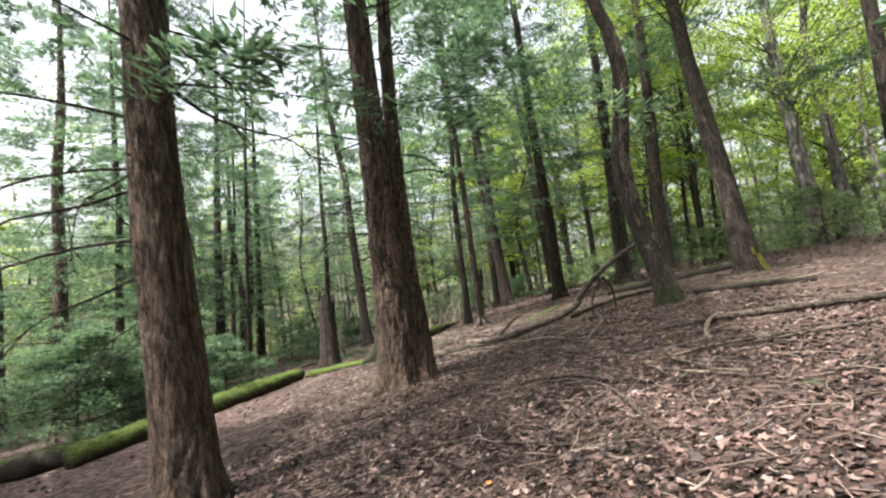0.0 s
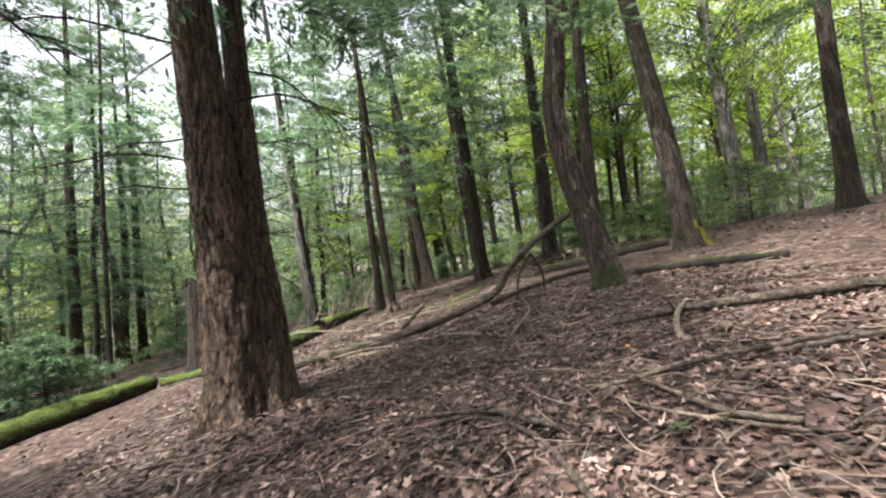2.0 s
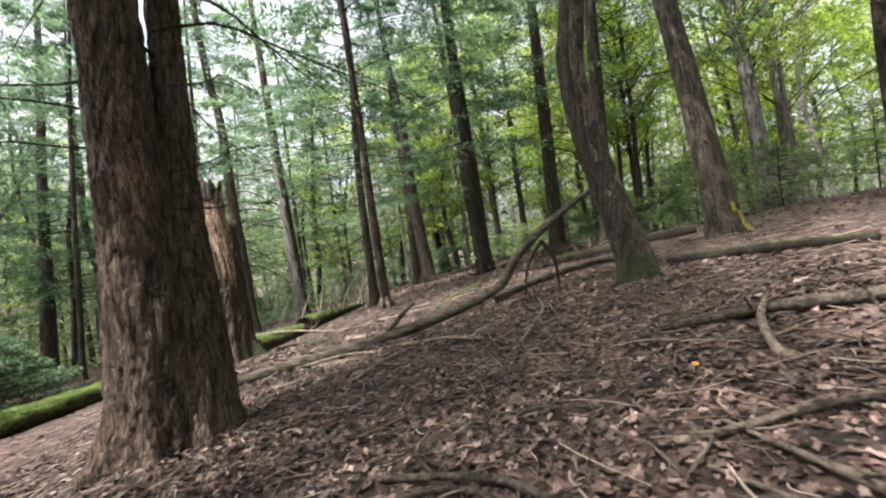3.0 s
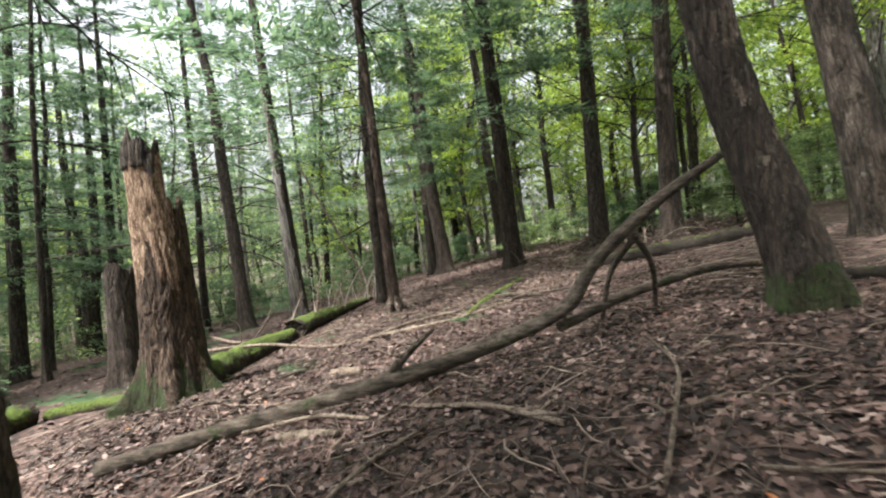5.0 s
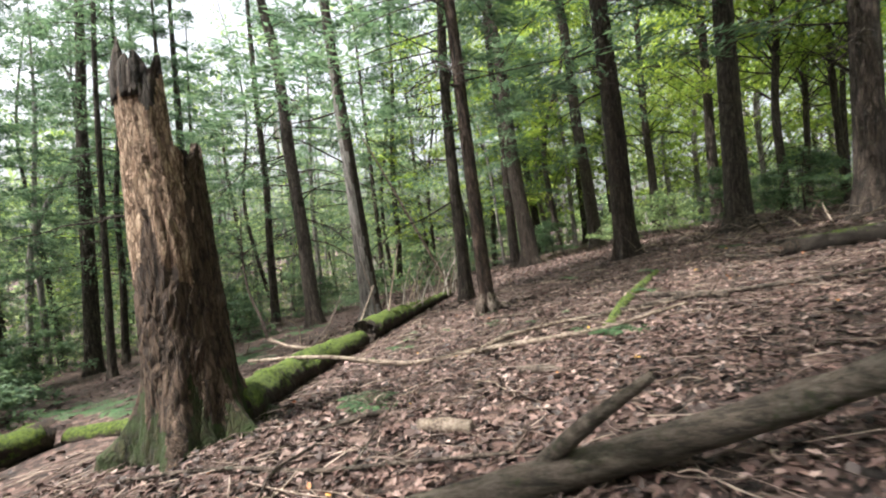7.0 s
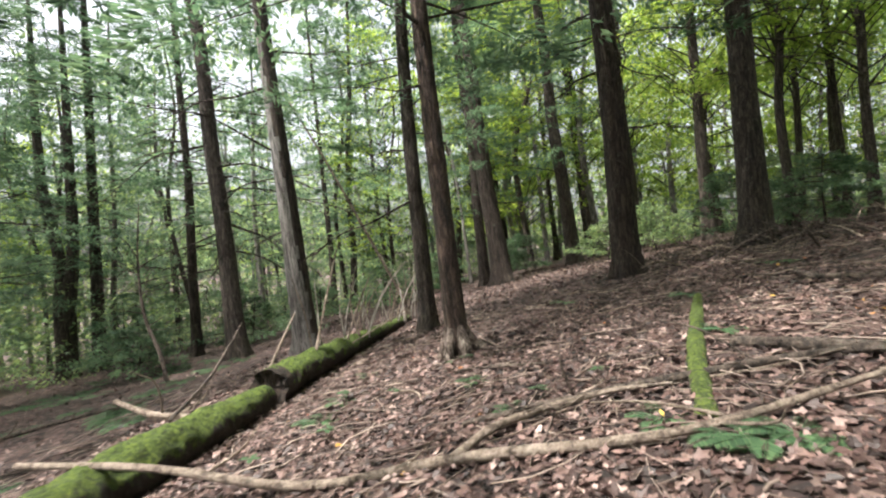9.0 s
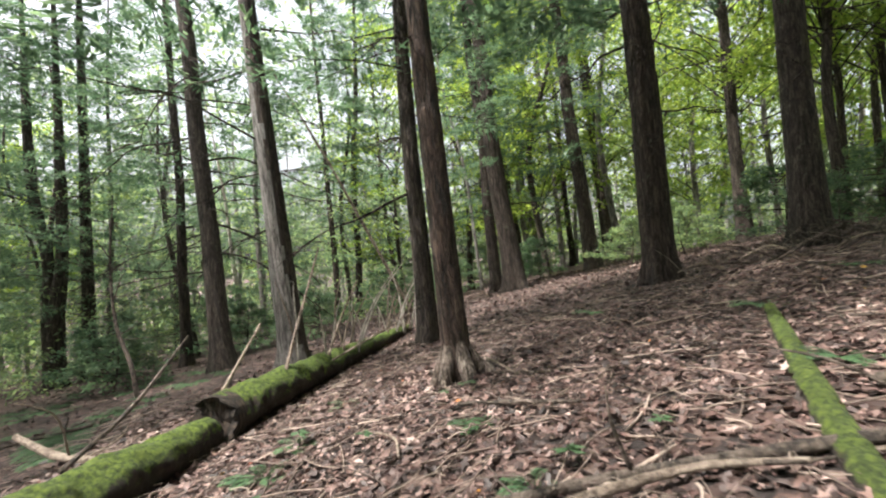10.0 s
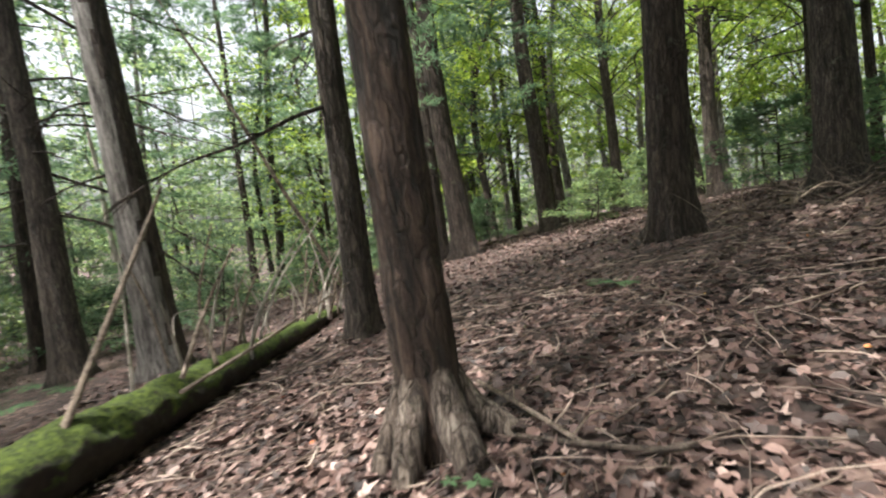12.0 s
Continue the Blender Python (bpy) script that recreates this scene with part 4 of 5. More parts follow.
STICKS = (
    (STICK_PALE, "long pale dry fallen branch with a fork", ((-2.2, 15.2, 0.45, 0.022), (-1.0, 14.75, 0.33, 0.026), (0.1, 14.5, 0.04, 0.03), (1.0, 14.4, 0.04, 0.034), (1.86, 14.1, 0.04, 0.03), (2.4, 14.0, 0.07, 0.024), (3.2, 13.95, 0.12, 0.015)), 4),
    (STICK_PALE, "pale dry branch forking over the leaves", ((1.0, 14.4, 0.05, 0.03), (1.35, 14.7, 0.06, 0.028), (2.05, 14.82, 0.06, 0.02), (2.5, 14.7, 0.06, 0.012)), 1),
    (STICK_DARK, "dark crooked fallen branch", ((1.1, 15.0, 0.03, 0.022), (2.1, 14.9, 0.04, 0.026), (3.4, 14.6, 0.05, 0.028), (4.4, 14.1, 0.06, 0.025), (5.2, 13.4, 0.06, 0.018)), 5),
    (STICK_DARK, "dark fallen branch lying along the slope", ((3.5, 7.6, 0.05, 0.03), (4.1, 7.2, 0.07, 0.045), (4.55, 6.8, 0.08, 0.05), (5.1, 6.2, 0.08, 0.05), (5.9, 5.6, 0.07, 0.045)), 6),
    (STICK_PALE, "short hooked grey branch", ((4.2, 7.25, 0.12, 0.022), (3.88, 6.95, 0.1, 0.028), (3.65, 6.6, 0.05, 0.03), (3.62, 6.4, 0.03, 0.025)), 1),
    (STICK_DARK, "thin dark fallen stick", ((0.95, 6.65, 0.03, 0.018), (1.62, 6.2, 0.05, 0.022), (1.87, 5.82, 0.04, 0.022), (2.03, 5.5, 0.03, 0.018)), 1),
    (STICK_PALE, "pale dry branch on the leaves", ((2.8, 6.05, 0.03, 0.012), (2.78, 5.4, 0.04, 0.016), (2.82, 4.98, 0.05, 0.02), (3.0, 4.7, 0.04, 0.017)), 2),
    (STICK_DARK, "thin dark branch on the leaves", ((2.7, 5.95, 0.03, 0.014), (3.22, 5.77, 0.05, 0.018), (3.6, 5.64, 0.05, 0.02), (4.1, 5.45, 0.04, 0.018)), 4),
    (STICK_DARK, "crooked dead stick on brown leaves", ((0.84, 6.29, 0.03, 0.012), (1.45, 6.25, 0.04, 0.016), (1.8, 5.66, 0.04, 0.018), (1.81, 4.75, 0.04, 0.022), (1.68, 3.85, 0.03, 0.02)), 2),
    (STICK_PALE, "short dry stick on brown leaves", ((2.5, 5.75, 0.03, 0.009), (2.62, 5.2, 0.04, 0.012), (2.95, 4.6, 0.04, 0.012)), 1),
    (STICK_DARK, "dark stick half sunk in leaves", ((0.2, 4.97, 0.02, 0.014), (0.83, 4.32, 0.03, 0.018), (1.13, 4.05, 0.03, 0.018), (1.4, 3.7, 0.03, 0.014)), 1),
    (STICK_DARK, "thin dark stick across the slope", ((3.5, 5.6, 0.03, 0.014), (4.2, 5.25, 0.05, 0.018), (4.8, 5.0, 0.04, 0.016)), 2),
    (STICK_PALE, "dry curved stick on brown leaves", ((1.3, 10.55, 0.03, 0.014), (1.9, 10.05, 0.05, 0.02), (2.14, 9.73, 0.05, 0.024), (2.35, 9.42, 0.03, 0.022)), 0),
    (STICK_PALE, "pale broken stick beside the big branch", ((-0.15, 10.92, 0.03, 0.02), (0.53, 10.8, 0.04, 0.02), (1.05, 10.4, 0.04, 0.014)), 1),
    (STICK_DARK, "dark fallen branch on the slope", ((3.25, 15.2, 0.05, 0.04), (3.5, 14.75, 0.06, 0.045), (3.75, 14.2, 0.06, 0.04)), 1),
    (STICK_DARK, "dark branch on the slope", ((5.5, 17.3, 0.05, 0.02), (5.2, 16.7, 0.07, 0.03), (5.4, 15.9, 0.05, 0.028)), 2),
    (STICK_DARK, "thin stick lying on leaves", ((1.85, 7.6, 0.03, 0.012), (2.29, 7.46, 0.04, 0.014), (2.75, 6.95, 0.03, 0.012)), 1),
    (STICK_PALE, "pale dry stick on leaves", ((2.5, 6.0, 0.03, 0.018), (2.81, 5.86, 0.05, 0.02), (3.2, 5.85, 0.05, 0.016)), 1),
    (STICK_DARK, "long thin twig at the foot of the stump", ((-1.75, 12.2, 0.05, 0.012), (-0.87, 12.05, 0.03, 0.014), (-0.15, 11.81, 0.03, 0.016), (0.36, 11.77, 0.03, 0.014), (1.05, 11.6, 0.03, 0.01)), 2),
    (STICK_PALE, "thin pale stick on brown leaves", ((0.45, 16.55, 0.03, 0.009), (0.72, 16.2, 0.04, 0.01), (0.8, 15.8, 0.03, 0.008)), 0),
    (STICK_DARK, "thin dark stick beside the tree", ((1.55, 17.3, 0.04, 0.009), (1.9, 16.95, 0.04, 0.01), (2.1, 16.9, 0.03, 0.008)), 0),
    (STICK_DARK, "small dark branch on leaves", ((1.2, 16.6, 0.03, 0.014), (1.6, 16.3, 0.05, 0.016), (2.0, 16.0, 0.03, 0.012)), 1),
    (STICK_PALE, "dry pale branch beyond the mossy log", ((-2.75, 17.1, 0.55, 0.028), (-2.25, 16.92, 0.3, 0.035), (-1.75, 16.75, 0.22, 0.03)), 2),
    (STICK_DARK, "dark fallen branch under the hemlocks", ((-6.5, 19.0, 0.04, 0.03), (-5.2, 19.6, 0.06, 0.03), (-4.2, 19.9, 0.05, 0.02)), 3),
)
for k, (mat, label, pts, twigs) in enumerate(STICKS):
    fallen("fallen_branch", list(pts), mat, label, "branch", rough=0.16, sides=10, n=46, twigs=twigs, seed=20 + k)

# loose sticks strewn over the slope beside the walk
rng = np.random.default_rng(58)
for k in range(26):
    x, y, a = rng.uniform(1.6, 5.8), rng.uniform(2.6, 9.2), rng.uniform(-0.9, 0.5)
    if k > 17:
        x, y, a = rng.uniform(-2.2, 4.5), rng.uniform(9.5, 17.5), rng.uniform(0, 6.28)
    l, r = rng.uniform(0.4, 1.3), rng.uniform(0.007, 0.016)
    pts = [(x + t * l * math.cos(a) + 0.05 * rng.standard_normal(), y + t * l * math.sin(a) + 0.05 * rng.standard_normal(), 0.02 + 0.04 * rng.random(), r * (1 - 0.6 * t)) for t in (0, 0.35, 0.7, 1.0)]
    fallen("fallen_stick", pts, STICK_PALE if k % 3 == 0 else STICK_DARK, "thin dry stick lying on brown leaves", "stick", rough=0.2, sides=8, n=22, twigs=int(rng.integers(0, 4)), seed=170 + k, twig_len=0.25, group="sticks on the leaf litter")

# short rotten chunks and a slab of bark on the leaves
for pts, mat, label in ((((0.47, 12.25, 0.03, 0.05), (0.65, 12.18, 0.035, 0.055), (0.85, 12.1, 0.03, 0.045)), STICK_PALE, "short pale chunk of rotten wood on leaves"),
                        (((1.3, 13.25, 0.02, 0.03), (1.5, 13.08, 0.03, 0.036), (1.66, 12.92, 0.02, 0.025)), STICK_DARK, "short dark piece of broken branch on leaves"),
                        (((0.13, 10.66, 0.01, 0.035), (0.45, 10.5, 0.02, 0.045), (0.8, 10.34, 0.01, 0.03)), STICK_PALE, "pale slab of bark beside the big branch"),
                        (((-0.43, 12.4, 0.02, 0.02), (-0.1, 12.55, 0.04, 0.026), (0.22, 12.73, 0.02, 0.02)), STICK_DARK, "dark broken stick by the fern")):
    fallen("wood_piece", list(pts), mat, label, "wood", rough=0.35, sides=12, n=24, seed=160)
for pts, mat in ((((2.5, 8.55, 0.03, 0.012), (2.85, 9.0, 0.10, 0.014), (3.12, 9.4, 0.16, 0.012), (3.2, 9.85, 0.22, 0.006)), STICK_PALE),
                 (((1.42, 10.42, 0.03, 0.014), (1.9, 10.0, 0.06, 0.018), (2.33, 9.52, 0.04, 0.022)), STICK_PALE),
                 (((0.75, 9.1, 0.03, 0.012), (1.05, 9.5, 0.06, 0.016), (1.5, 9.9, 0.05, 0.012)), STICK_PALE),
                 (((1.55, 18.0, 0.05, 0.010), (1.66, 17.5, 0.05, 0.012), (1.75, 17.1, 0.03, 0.010)), STICK_PALE)):
    fallen("fallen_stick", list(pts), mat, "thin crooked pale stick lying on leaves", "stick", rough=0.2, sides=8, n=26, twigs=2, seed=165, twig_len=0.3, group="sticks on the leaf litter")

# brush pile on the slope under the far hemlocks
rng = np.random.default_rng(41)
for k in range(44):
    x, y, a = rng.uniform(5.6, 10.5), rng.uniform(17.0, 21.5), rng.uniform(0, 6.28)
    l = rng.uniform(0.5, 1.3)
    fallen("dead_branch", [(x, y, 0.05, 0.022), (x + l * math.cos(a) * 0.5, y + l * math.sin(a) * 0.5, rng.uniform(0.1, 0.4), 0.018), (x + l * math.cos(a), y + l * math.sin(a), rng.uniform(0.05, 0.6), 0.008)],
           STICK_DARK if k % 3 else STICK_PALE, "dead branch in a tangle of brushwood", "branch", sides=8, n=14, twigs=4, seed=60 + k, group="brushwood on the slope")
fallen("dead_stick", [(-1.7, 16.3, 0.3, 0.02), (-1.55, 16.9, 0.6, 0.018), (-1.5, 17.7, 1.05, 0.008)], STICK_DARK, "dark stick leaning over the mossy log", "stick", sides=8, n=24, twigs=2, seed=131, twig_len=0.3)
# grey dead sticks that stand up from the far end of the mossy log
for k in range(30):
    y = rng.uniform(19.4, 24.0)
    x = -0.65 + 0.25 * (y - 19.7) + rng.uniform(-0.5, 0.4)
    l = rng.uniform(0.6, 1.5)
    dx, dy = rng.uniform(-0.35, 0.6) * l, rng.uniform(-0.4, 0.4) * l
    fallen("dead_stick", [(x, y, 0.1, 0.018), (x + dx * 0.4, y + dy * 0.5, 0.12 + 0.5 * l, 0.014), (x + dx, y + dy, 0.1 + 0.9 * l, 0.006)], BARK_PALE if k % 3 else STICK_PALE,
           "pale bare dead stick sticking up beside the mossy log", "stick", sides=8, n=16, twigs=1, seed=90 + k, twig_len=0.3, group="dead sticks by the log")
for pts in (((-1.24, 17.45, 0.2, 0.022), (-1.18, 17.9, 0.5, 0.019), (-1.03, 18.4, 1.0, 0.012)), ((-0.76, 18.3, 0.3, 0.026), (-0.72, 18.9, 0.95, 0.021), (-0.62, 19.65, 1.9, 0.012)),
            ((-0.45, 19.2, 0.35, 0.02), (-0.3, 19.35, 0.8, 0.017), (-0.08, 19.55, 1.3, 0.009)), ((-0.3, 18.8, 0.34, 0.016), (0.2, 19.6, 0.5, 0.014), (0.75, 20.5, 0.65, 0.008)),
            ((-1.75, 22.0, 0.1, 0.02), (-1.85, 21.9, 0.9, 0.018), (-2.05, 21.8, 1.7, 0.009)), ((-0.3, 19.5, 0.35, 0.018), (-0.45, 19.7, 0.9, 0.014), (-0.35, 19.9, 1.55, 0.008))):
    fallen("dead_stick", list(pts), STICK_PALE, "long pale stick leaning on the mossy log", "stick", sides=8, n=24, seed=130)


# ---- broken stumps ----
def broken_stump():
    ob = tagged(new("tree_stump"), "tall broken stump, bark stripped at the top, moss at its foot", "tree stump")
    x, y = -1.62, 12.98
    ob.matrix_world = Matrix.Translation((x, y, gz(x, y))) @ Matrix.Rotation(radians(-1.5), 4, "Y")

    def top(A):
        jag = 0.10 * np.sin(A * 9 + 1) + 0.16 * (value_noise(A * 5, A * 0 + 2, A * 0) - 0.5)
        step = np.where((A < 2.5) | (A > 5.6), 2.55, 3.32)
        notch = np.where((A > 3.9) & (A < 4.5), -0.28, 0.0)
        return step + jag + notch

    pts = [(0, 0, -0.4, 0.40), (0, 0, 0.3, 0.375), (0, 0, 1.2, 0.345), (-0.02, 0, 2.2, 0.315), (-0.04, 0, 3.7, 0.28)]
    v, f = trunk_arrays(pts, 132, 360, 0.024, 0.95, 1.1, 5, top)
    mats = [STUMP_BARK, WOOD_BARE, BARK_MOSSY, BARK_DARK]
    me = np_mesh("trunk", v, f, mats)
    cen = v[f].mean(axis=1)
    ang = np.arctan2(cen[:, 1], cen[:, 0]) % 6.283
    edge = fbm(ang * 3, cen[:, 2] * 1.6, 0 * ang, 4) - 0.47
    bare = (cen[:, 2] > 1.75 + 1.8 * edge) & (ang > 3.5 + edge) & (ang < 5.75 + 0.8 * edge) & (cen[:, 2] < 3.0 + edge)
    mossy = cen[:, 2] < 0.30 + 1.8 * edge
    me.polygons.foreach_set("material_index", np.where(bare, 1, np.where(mossy, 2, np.where(cen[:, 2] > 3.0 + edge, 3, 0))).astype(np.int32))
    body = part_of("trunk", me, ob)
    # torn wood inside the break
    v, f = trunk_arrays([(-0.02, 0, 2.0, 0.25), (-0.02, 0, 2.3, 0.25), (-0.04, 0.04, 2.45, 0.2), (-0.06, 0.06, 2.55, 0.02)], 40, 30, 0.03, 0.0, 2.0)
    part_of("heartwood", np_mesh("heartwood", v, f, WOOD_ROT), ob, "dark rotten heartwood")
    for k in range(9):
        a = 2.2 + k * 0.33
        z0 = 3.0
        v, f = tube_arrays([(math.cos(a) * 0.25 - 0.04, math.sin(a) * 0.25, z0, 0.07), (math.cos(a) * 0.25 - 0.04, math.sin(a) * 0.25, z0 + 0.25, 0.06), (math.cos(a) * 0.24 - 0.04, math.sin(a) * 0.24, z0 + 0.42 + 0.12 * math.sin(k * 2.3), 0.004)], 6, 12, 0.3, k)
        part_of("splinter", np_mesh("splinter", v, f, BARK_DARK), body)
    part_of("dead_branch", DEAD_BRANCHES[1], ob, "", Matrix.Translation((-0.3, 0.05, 2.05)) @ Matrix.Rotation(3.1, 4, "Z") @ Matrix.Rotation(-0.15, 4, "Y") @ Matrix.Scale(0.8, 4))


broken_stump()
second = tagged(new("tree_stump"), "shorter dark broken stump beyond the tall one", "tree stump")
second.matrix_world = Matrix.Translation((-4.35, 16.75, gz(-4.35, 16.75)))
v, f = trunk_arrays([(0, 0, -0.4, 0.36), (0, 0, 0.5, 0.32), (0, 0, 1.5, 0.29), (0, 0, 3.2, 0.28)], 64, 120, 0.02, 0.4, 5.0, 5, lambda A: 2.50 + 0.12 * np.sin(3 * A) + 0.1 * (value_noise(A * 6, A * 0, A * 0) - 0.5))
part_of("trunk", np_mesh("trunk", v, f, BARK_DARK), second)
v, f = trunk_arrays([(0, 0, 2.0, 0.26), (0, 0, 2.28, 0.25), (0, 0, 2.4, 0.02)], 32, 16, 0.02, 0.0, 2.0)
part_of("heartwood", np_mesh("heartwood", v, f, WOOD_ROT), second, "dark rotten heartwood")


# ---- ferns, seedlings, understorey ----
def fern(x, y, size, fronds, seed, label="green fern growing out of the leaf litter"):
    rng = np.random.default_rng(seed)
    ob = tagged(new("fern"), label, "fern")
    ob.location = (x, y, gz(x, y))
    for k in range(fronds):
        a = k / fronds * 6.283 + rng.uniform(-0.3, 0.3)
        d, p = np.array([math.cos(a), math.sin(a), 0]), np.array([-math.sin(a), math.cos(a), 0])
        L = size * rng.uniform(0.7, 1.1)
        s = np.linspace(0.12, 1, 22)
        axis = d * (s * L)[:, None] + np.array([0, 0, 1.0]) * (L * (0.5 * s - 0.44 * s * s))[:, None]
        w = 0.30 * L * np.sin(np.pi * np.clip(0.12 + 0.88 * (1 - s), 0, 1)) + 0.01
        lv = []
        for side in (-1, 1):
            along = p * side + d * 0.45 + np.array([0, 0, -0.15])
            lv.append(leaf_quads(axis, np.repeat(along[None], 22, 0), np.repeat(np.array([[0, 0, 1.0]]) + 0.15 * d, 22, 0), w, 0.05 * L + 0 * w))
        lv.append(tube_arrays([(0, 0, 0, 0.004), (*axis[8], 0.003), (*axis[-1], 0.001)], 4, 8, cap=False))
        v, f = join_arrays(lv)
        part_of("frond", np_mesh("frond", v, f, LEAVES_FERN, False), ob)


for k, (x, y, s, n) in enumerate(((2.38, 13.9, 0.27, 8), (2.6, 13.78, 0.24, 7), (1.33, 16.13, 0.22, 6), (-0.18, 16.14, 0.26, 6), (1.5, 15.1, 0.2, 5), (-3.46, 18.31, 0.35, 7), (-0.03, 13.03, 0.36, 8),
                                  (2.45, 13.78, 0.26, 6), (3.5, 15.69, 0.3, 6), (4.4, 17.6, 0.34, 8), (-0.1, 16.6, 0.2, 5), (2.25, 14.35, 0.24, 5), (6.2, 18.5, 0.4, 7), (-1.2, 14.2, 0.2, 5), (0.1, 17.6, 0.22, 5), (3.3, 19.6, 0.3, 6),
                                  (-4.4, 15.9, 0.4, 8), (-5.2, 16.5, 0.45, 8), (-6.1, 16.8, 0.4, 8), (-3.6, 16.0, 0.35, 7), (-7.0, 17.5, 0.45, 8), (-5.7, 15.3, 0.35, 7))):
    fern(x, y, s, n, 400 + k)


# low green growth on the flat ground down the slope
rng = np.random.default_rng(62)
for k in range(34):
    x, y = rng.uniform(-10.0, -3.2), rng.uniform(15.5, 27.0)
    if min(math.hypot(x - px, y - py) for px, py in placed) > 0.8 and x + 1.2 < -0.05 * (y - 15):
        fern(x, y, rng.uniform(0.3, 0.5), 7, 440 + k, "pale green fern on the forest floor")


def seedling(x, y, size, seed):
    rng = np.random.default_rng(seed)
    ob = tagged(new("seedling"), "small broad-leaved green seedling in leaf litter", "plant")
    ob.location = (x, y, gz(x, y))
    part_of("stem", np_mesh("stem", *tube_arrays([(0, 0, -0.02, 0.004), (0.01, 0, size * 0.5, 0.003), (0, 0.01, size, 0.002)], 6, 6), STICK_DARK), ob)
    for k in range(6):
        a = k * 2.4 + rng.random()
        d = np.array([[math.cos(a), math.sin(a), -0.1]])
        v, f = leaf_quads(np.array([[0, 0, size * (0.75 + 0.04 * k)]]), d, np.array([[0, 0, 1.0]]), [size * 0.75], [size * 0.4])
        part_of("leaf", np_mesh("leaf", v, f, LEAVES_FERN, False), ob)


for k, (x, y, s) in enumerate(((1.28, 15.97, 0.11), (1.1, 16.9, 0.09), (1.33, 17.05, 0.08), (-0.06, 16.58, 0.13), (2.5, 5.0, 0.1), (3.0, 3.9, 0.12), (0.0, 15.5, 0.12), (0.5, 16.3, 0.1), (1.7, 15.2, 0.12), (2.2, 15.3, 0.1), (-0.5, 15.2, 0.12), (1.25, 17.15, 0.06))):
    seedling(x, y, s, 500 + k)


def understorey(x, y, height, spread, mat, label, seed, sprays=24, per=125, size=0.09, name="beech_sapling"):
    """A young tree with level tiers of leaves."""
    rng = np.random.default_rng(seed)
    ob = tagged(new(name), label, "sapling")
    ob.location = (x, y, gz(x, y))
    part_of("stem", np_mesh("stem", *tube_arrays([(0, 0, -0.1, 0.03), (0.1 * rng.standard_normal(), 0, height * 0.5, 0.02), (0.1, 0.1, height, 0.006)], 8, 16), BARK_DARK), ob)
    leaves, limbs = [], []
    for k in range(sprays):
        t = (k + 0.5) / sprays
        z = height * (0.12 + 0.85 * t)
        L = spread * (1.1 - 0.75 * t) * rng.uniform(0.6, 1.1)
        lf, lb = bough(rng, np.array([0, 0, z]), rng.random() * 6.283, L, 0.1, per, size, 0.12, 0.42)
        leaves.append(lf)
        limbs.append(lb)
    lv, lf = join_arrays(leaves)
    bv, bf = join_arrays(limbs)
    me = np_mesh("crown", np.vstack([lv, bv]), np.vstack([lf, bf + len(lv)]), [mat, BARK_DARK], False)
    me.polygons.foreach_set("material_index", np.r_[np.zeros(len(lf), np.int32), np.ones(len(bf), np.int32)])
    part_of("crown", me, ob)


UNDER = (
    (-8.3, 11.4, 2.8, 2.2, "n"), (-10.0, 12.4, 3.0, 2.4, "n"), (-8.8, 13.2, 2.6, 2.3, "n"), (-7.2, 15.0, 2.0, 1.8, "n"),
    (-7.8, 12.8, 3.4, 2.3, "n"), (-9.4, 14.4, 4.0, 2.6, "n"), (-9.0, 11.2, 3.2, 2.3, "n"), (-11.6, 16.8, 4.2, 2.8, "n"), (-11.4, 13.4, 4.0, 2.8, "n"), (-8.9, 17.5, 1.6, 1.4, "n"),
    (-7.2, 24.5, 1.6, 1.5, "n"), (-9.5, 27.5, 2.2, 1.8, "n"), (-5.5, 28.5, 1.7, 1.6, "n"), (-3.2, 28.8, 1.6, 1.5, "n"), (-12.0, 22.0, 1.8, 1.6, "n"), (-7.5, 31.0, 2.6, 2.0, "n"), (-10.5, 33.0, 3.0, 2.2, "n"), (-5.2, 33.5, 2.5, 2.0, "n"), (-16.0, 27.0, 3.0, 2.2, "n"), (-18.0, 22.0, 3.0, 2.4, "n"), (-14.5, 18.5, 2.4, 2.0, "n"),
    (15.6, 19.6, 2.6, 2.4, "b"), (14.2, 17.2, 2.2, 2.2, "b"), (12.2, 18.6, 2.2, 2.0, "b"), (17.0, 16.5, 2.8, 2.6, "b"), (10.6, 22.5, 1.8, 1.6, "n"), (12.8, 26.0, 2.4, 2.0, "b"), (10.0, 24.6, 2.0, 1.8, "n"), (9.2, 28.0, 1.8, 1.7, "b"), (13.6, 21.3, 2.6, 2.2, "b"), (7.4, 28.0, 1.5, 1.4, "b"),
    (19.0, 24.0, 3.2, 2.6, "b"), (16.0, 30.0, 3.0, 2.4, "b"), (5.5, 33.0, 1.8, 1.7, "n"), (1.5, 34.0, 2.0, 1.8, "n"), (-1.0, 31.5, 1.9, 1.7, "n"), (3.0, 38.0, 2.4, 2.0, "b"), (0.0, 37.5, 2.5, 2.0, "n"), (10.8, 18.4, 1.5, 1.6, "b"),
)
for k, (x, y, h, s, kind) in enumerate(UNDER):
    if kind == "n":
        understorey(x, y, h, s, NEEDLES_YOUNG, "young hemlock with flat pale green sprays", 600 + k, name="hemlock_sapling", size=0.11 if k < 10 else 0.13, per=240 if k < 10 else 125)
    else:
        understorey(x, y, h, s, LEAVES_HAZED, "young beech with level tiers of green leaves", 600 + k, size=0.12)

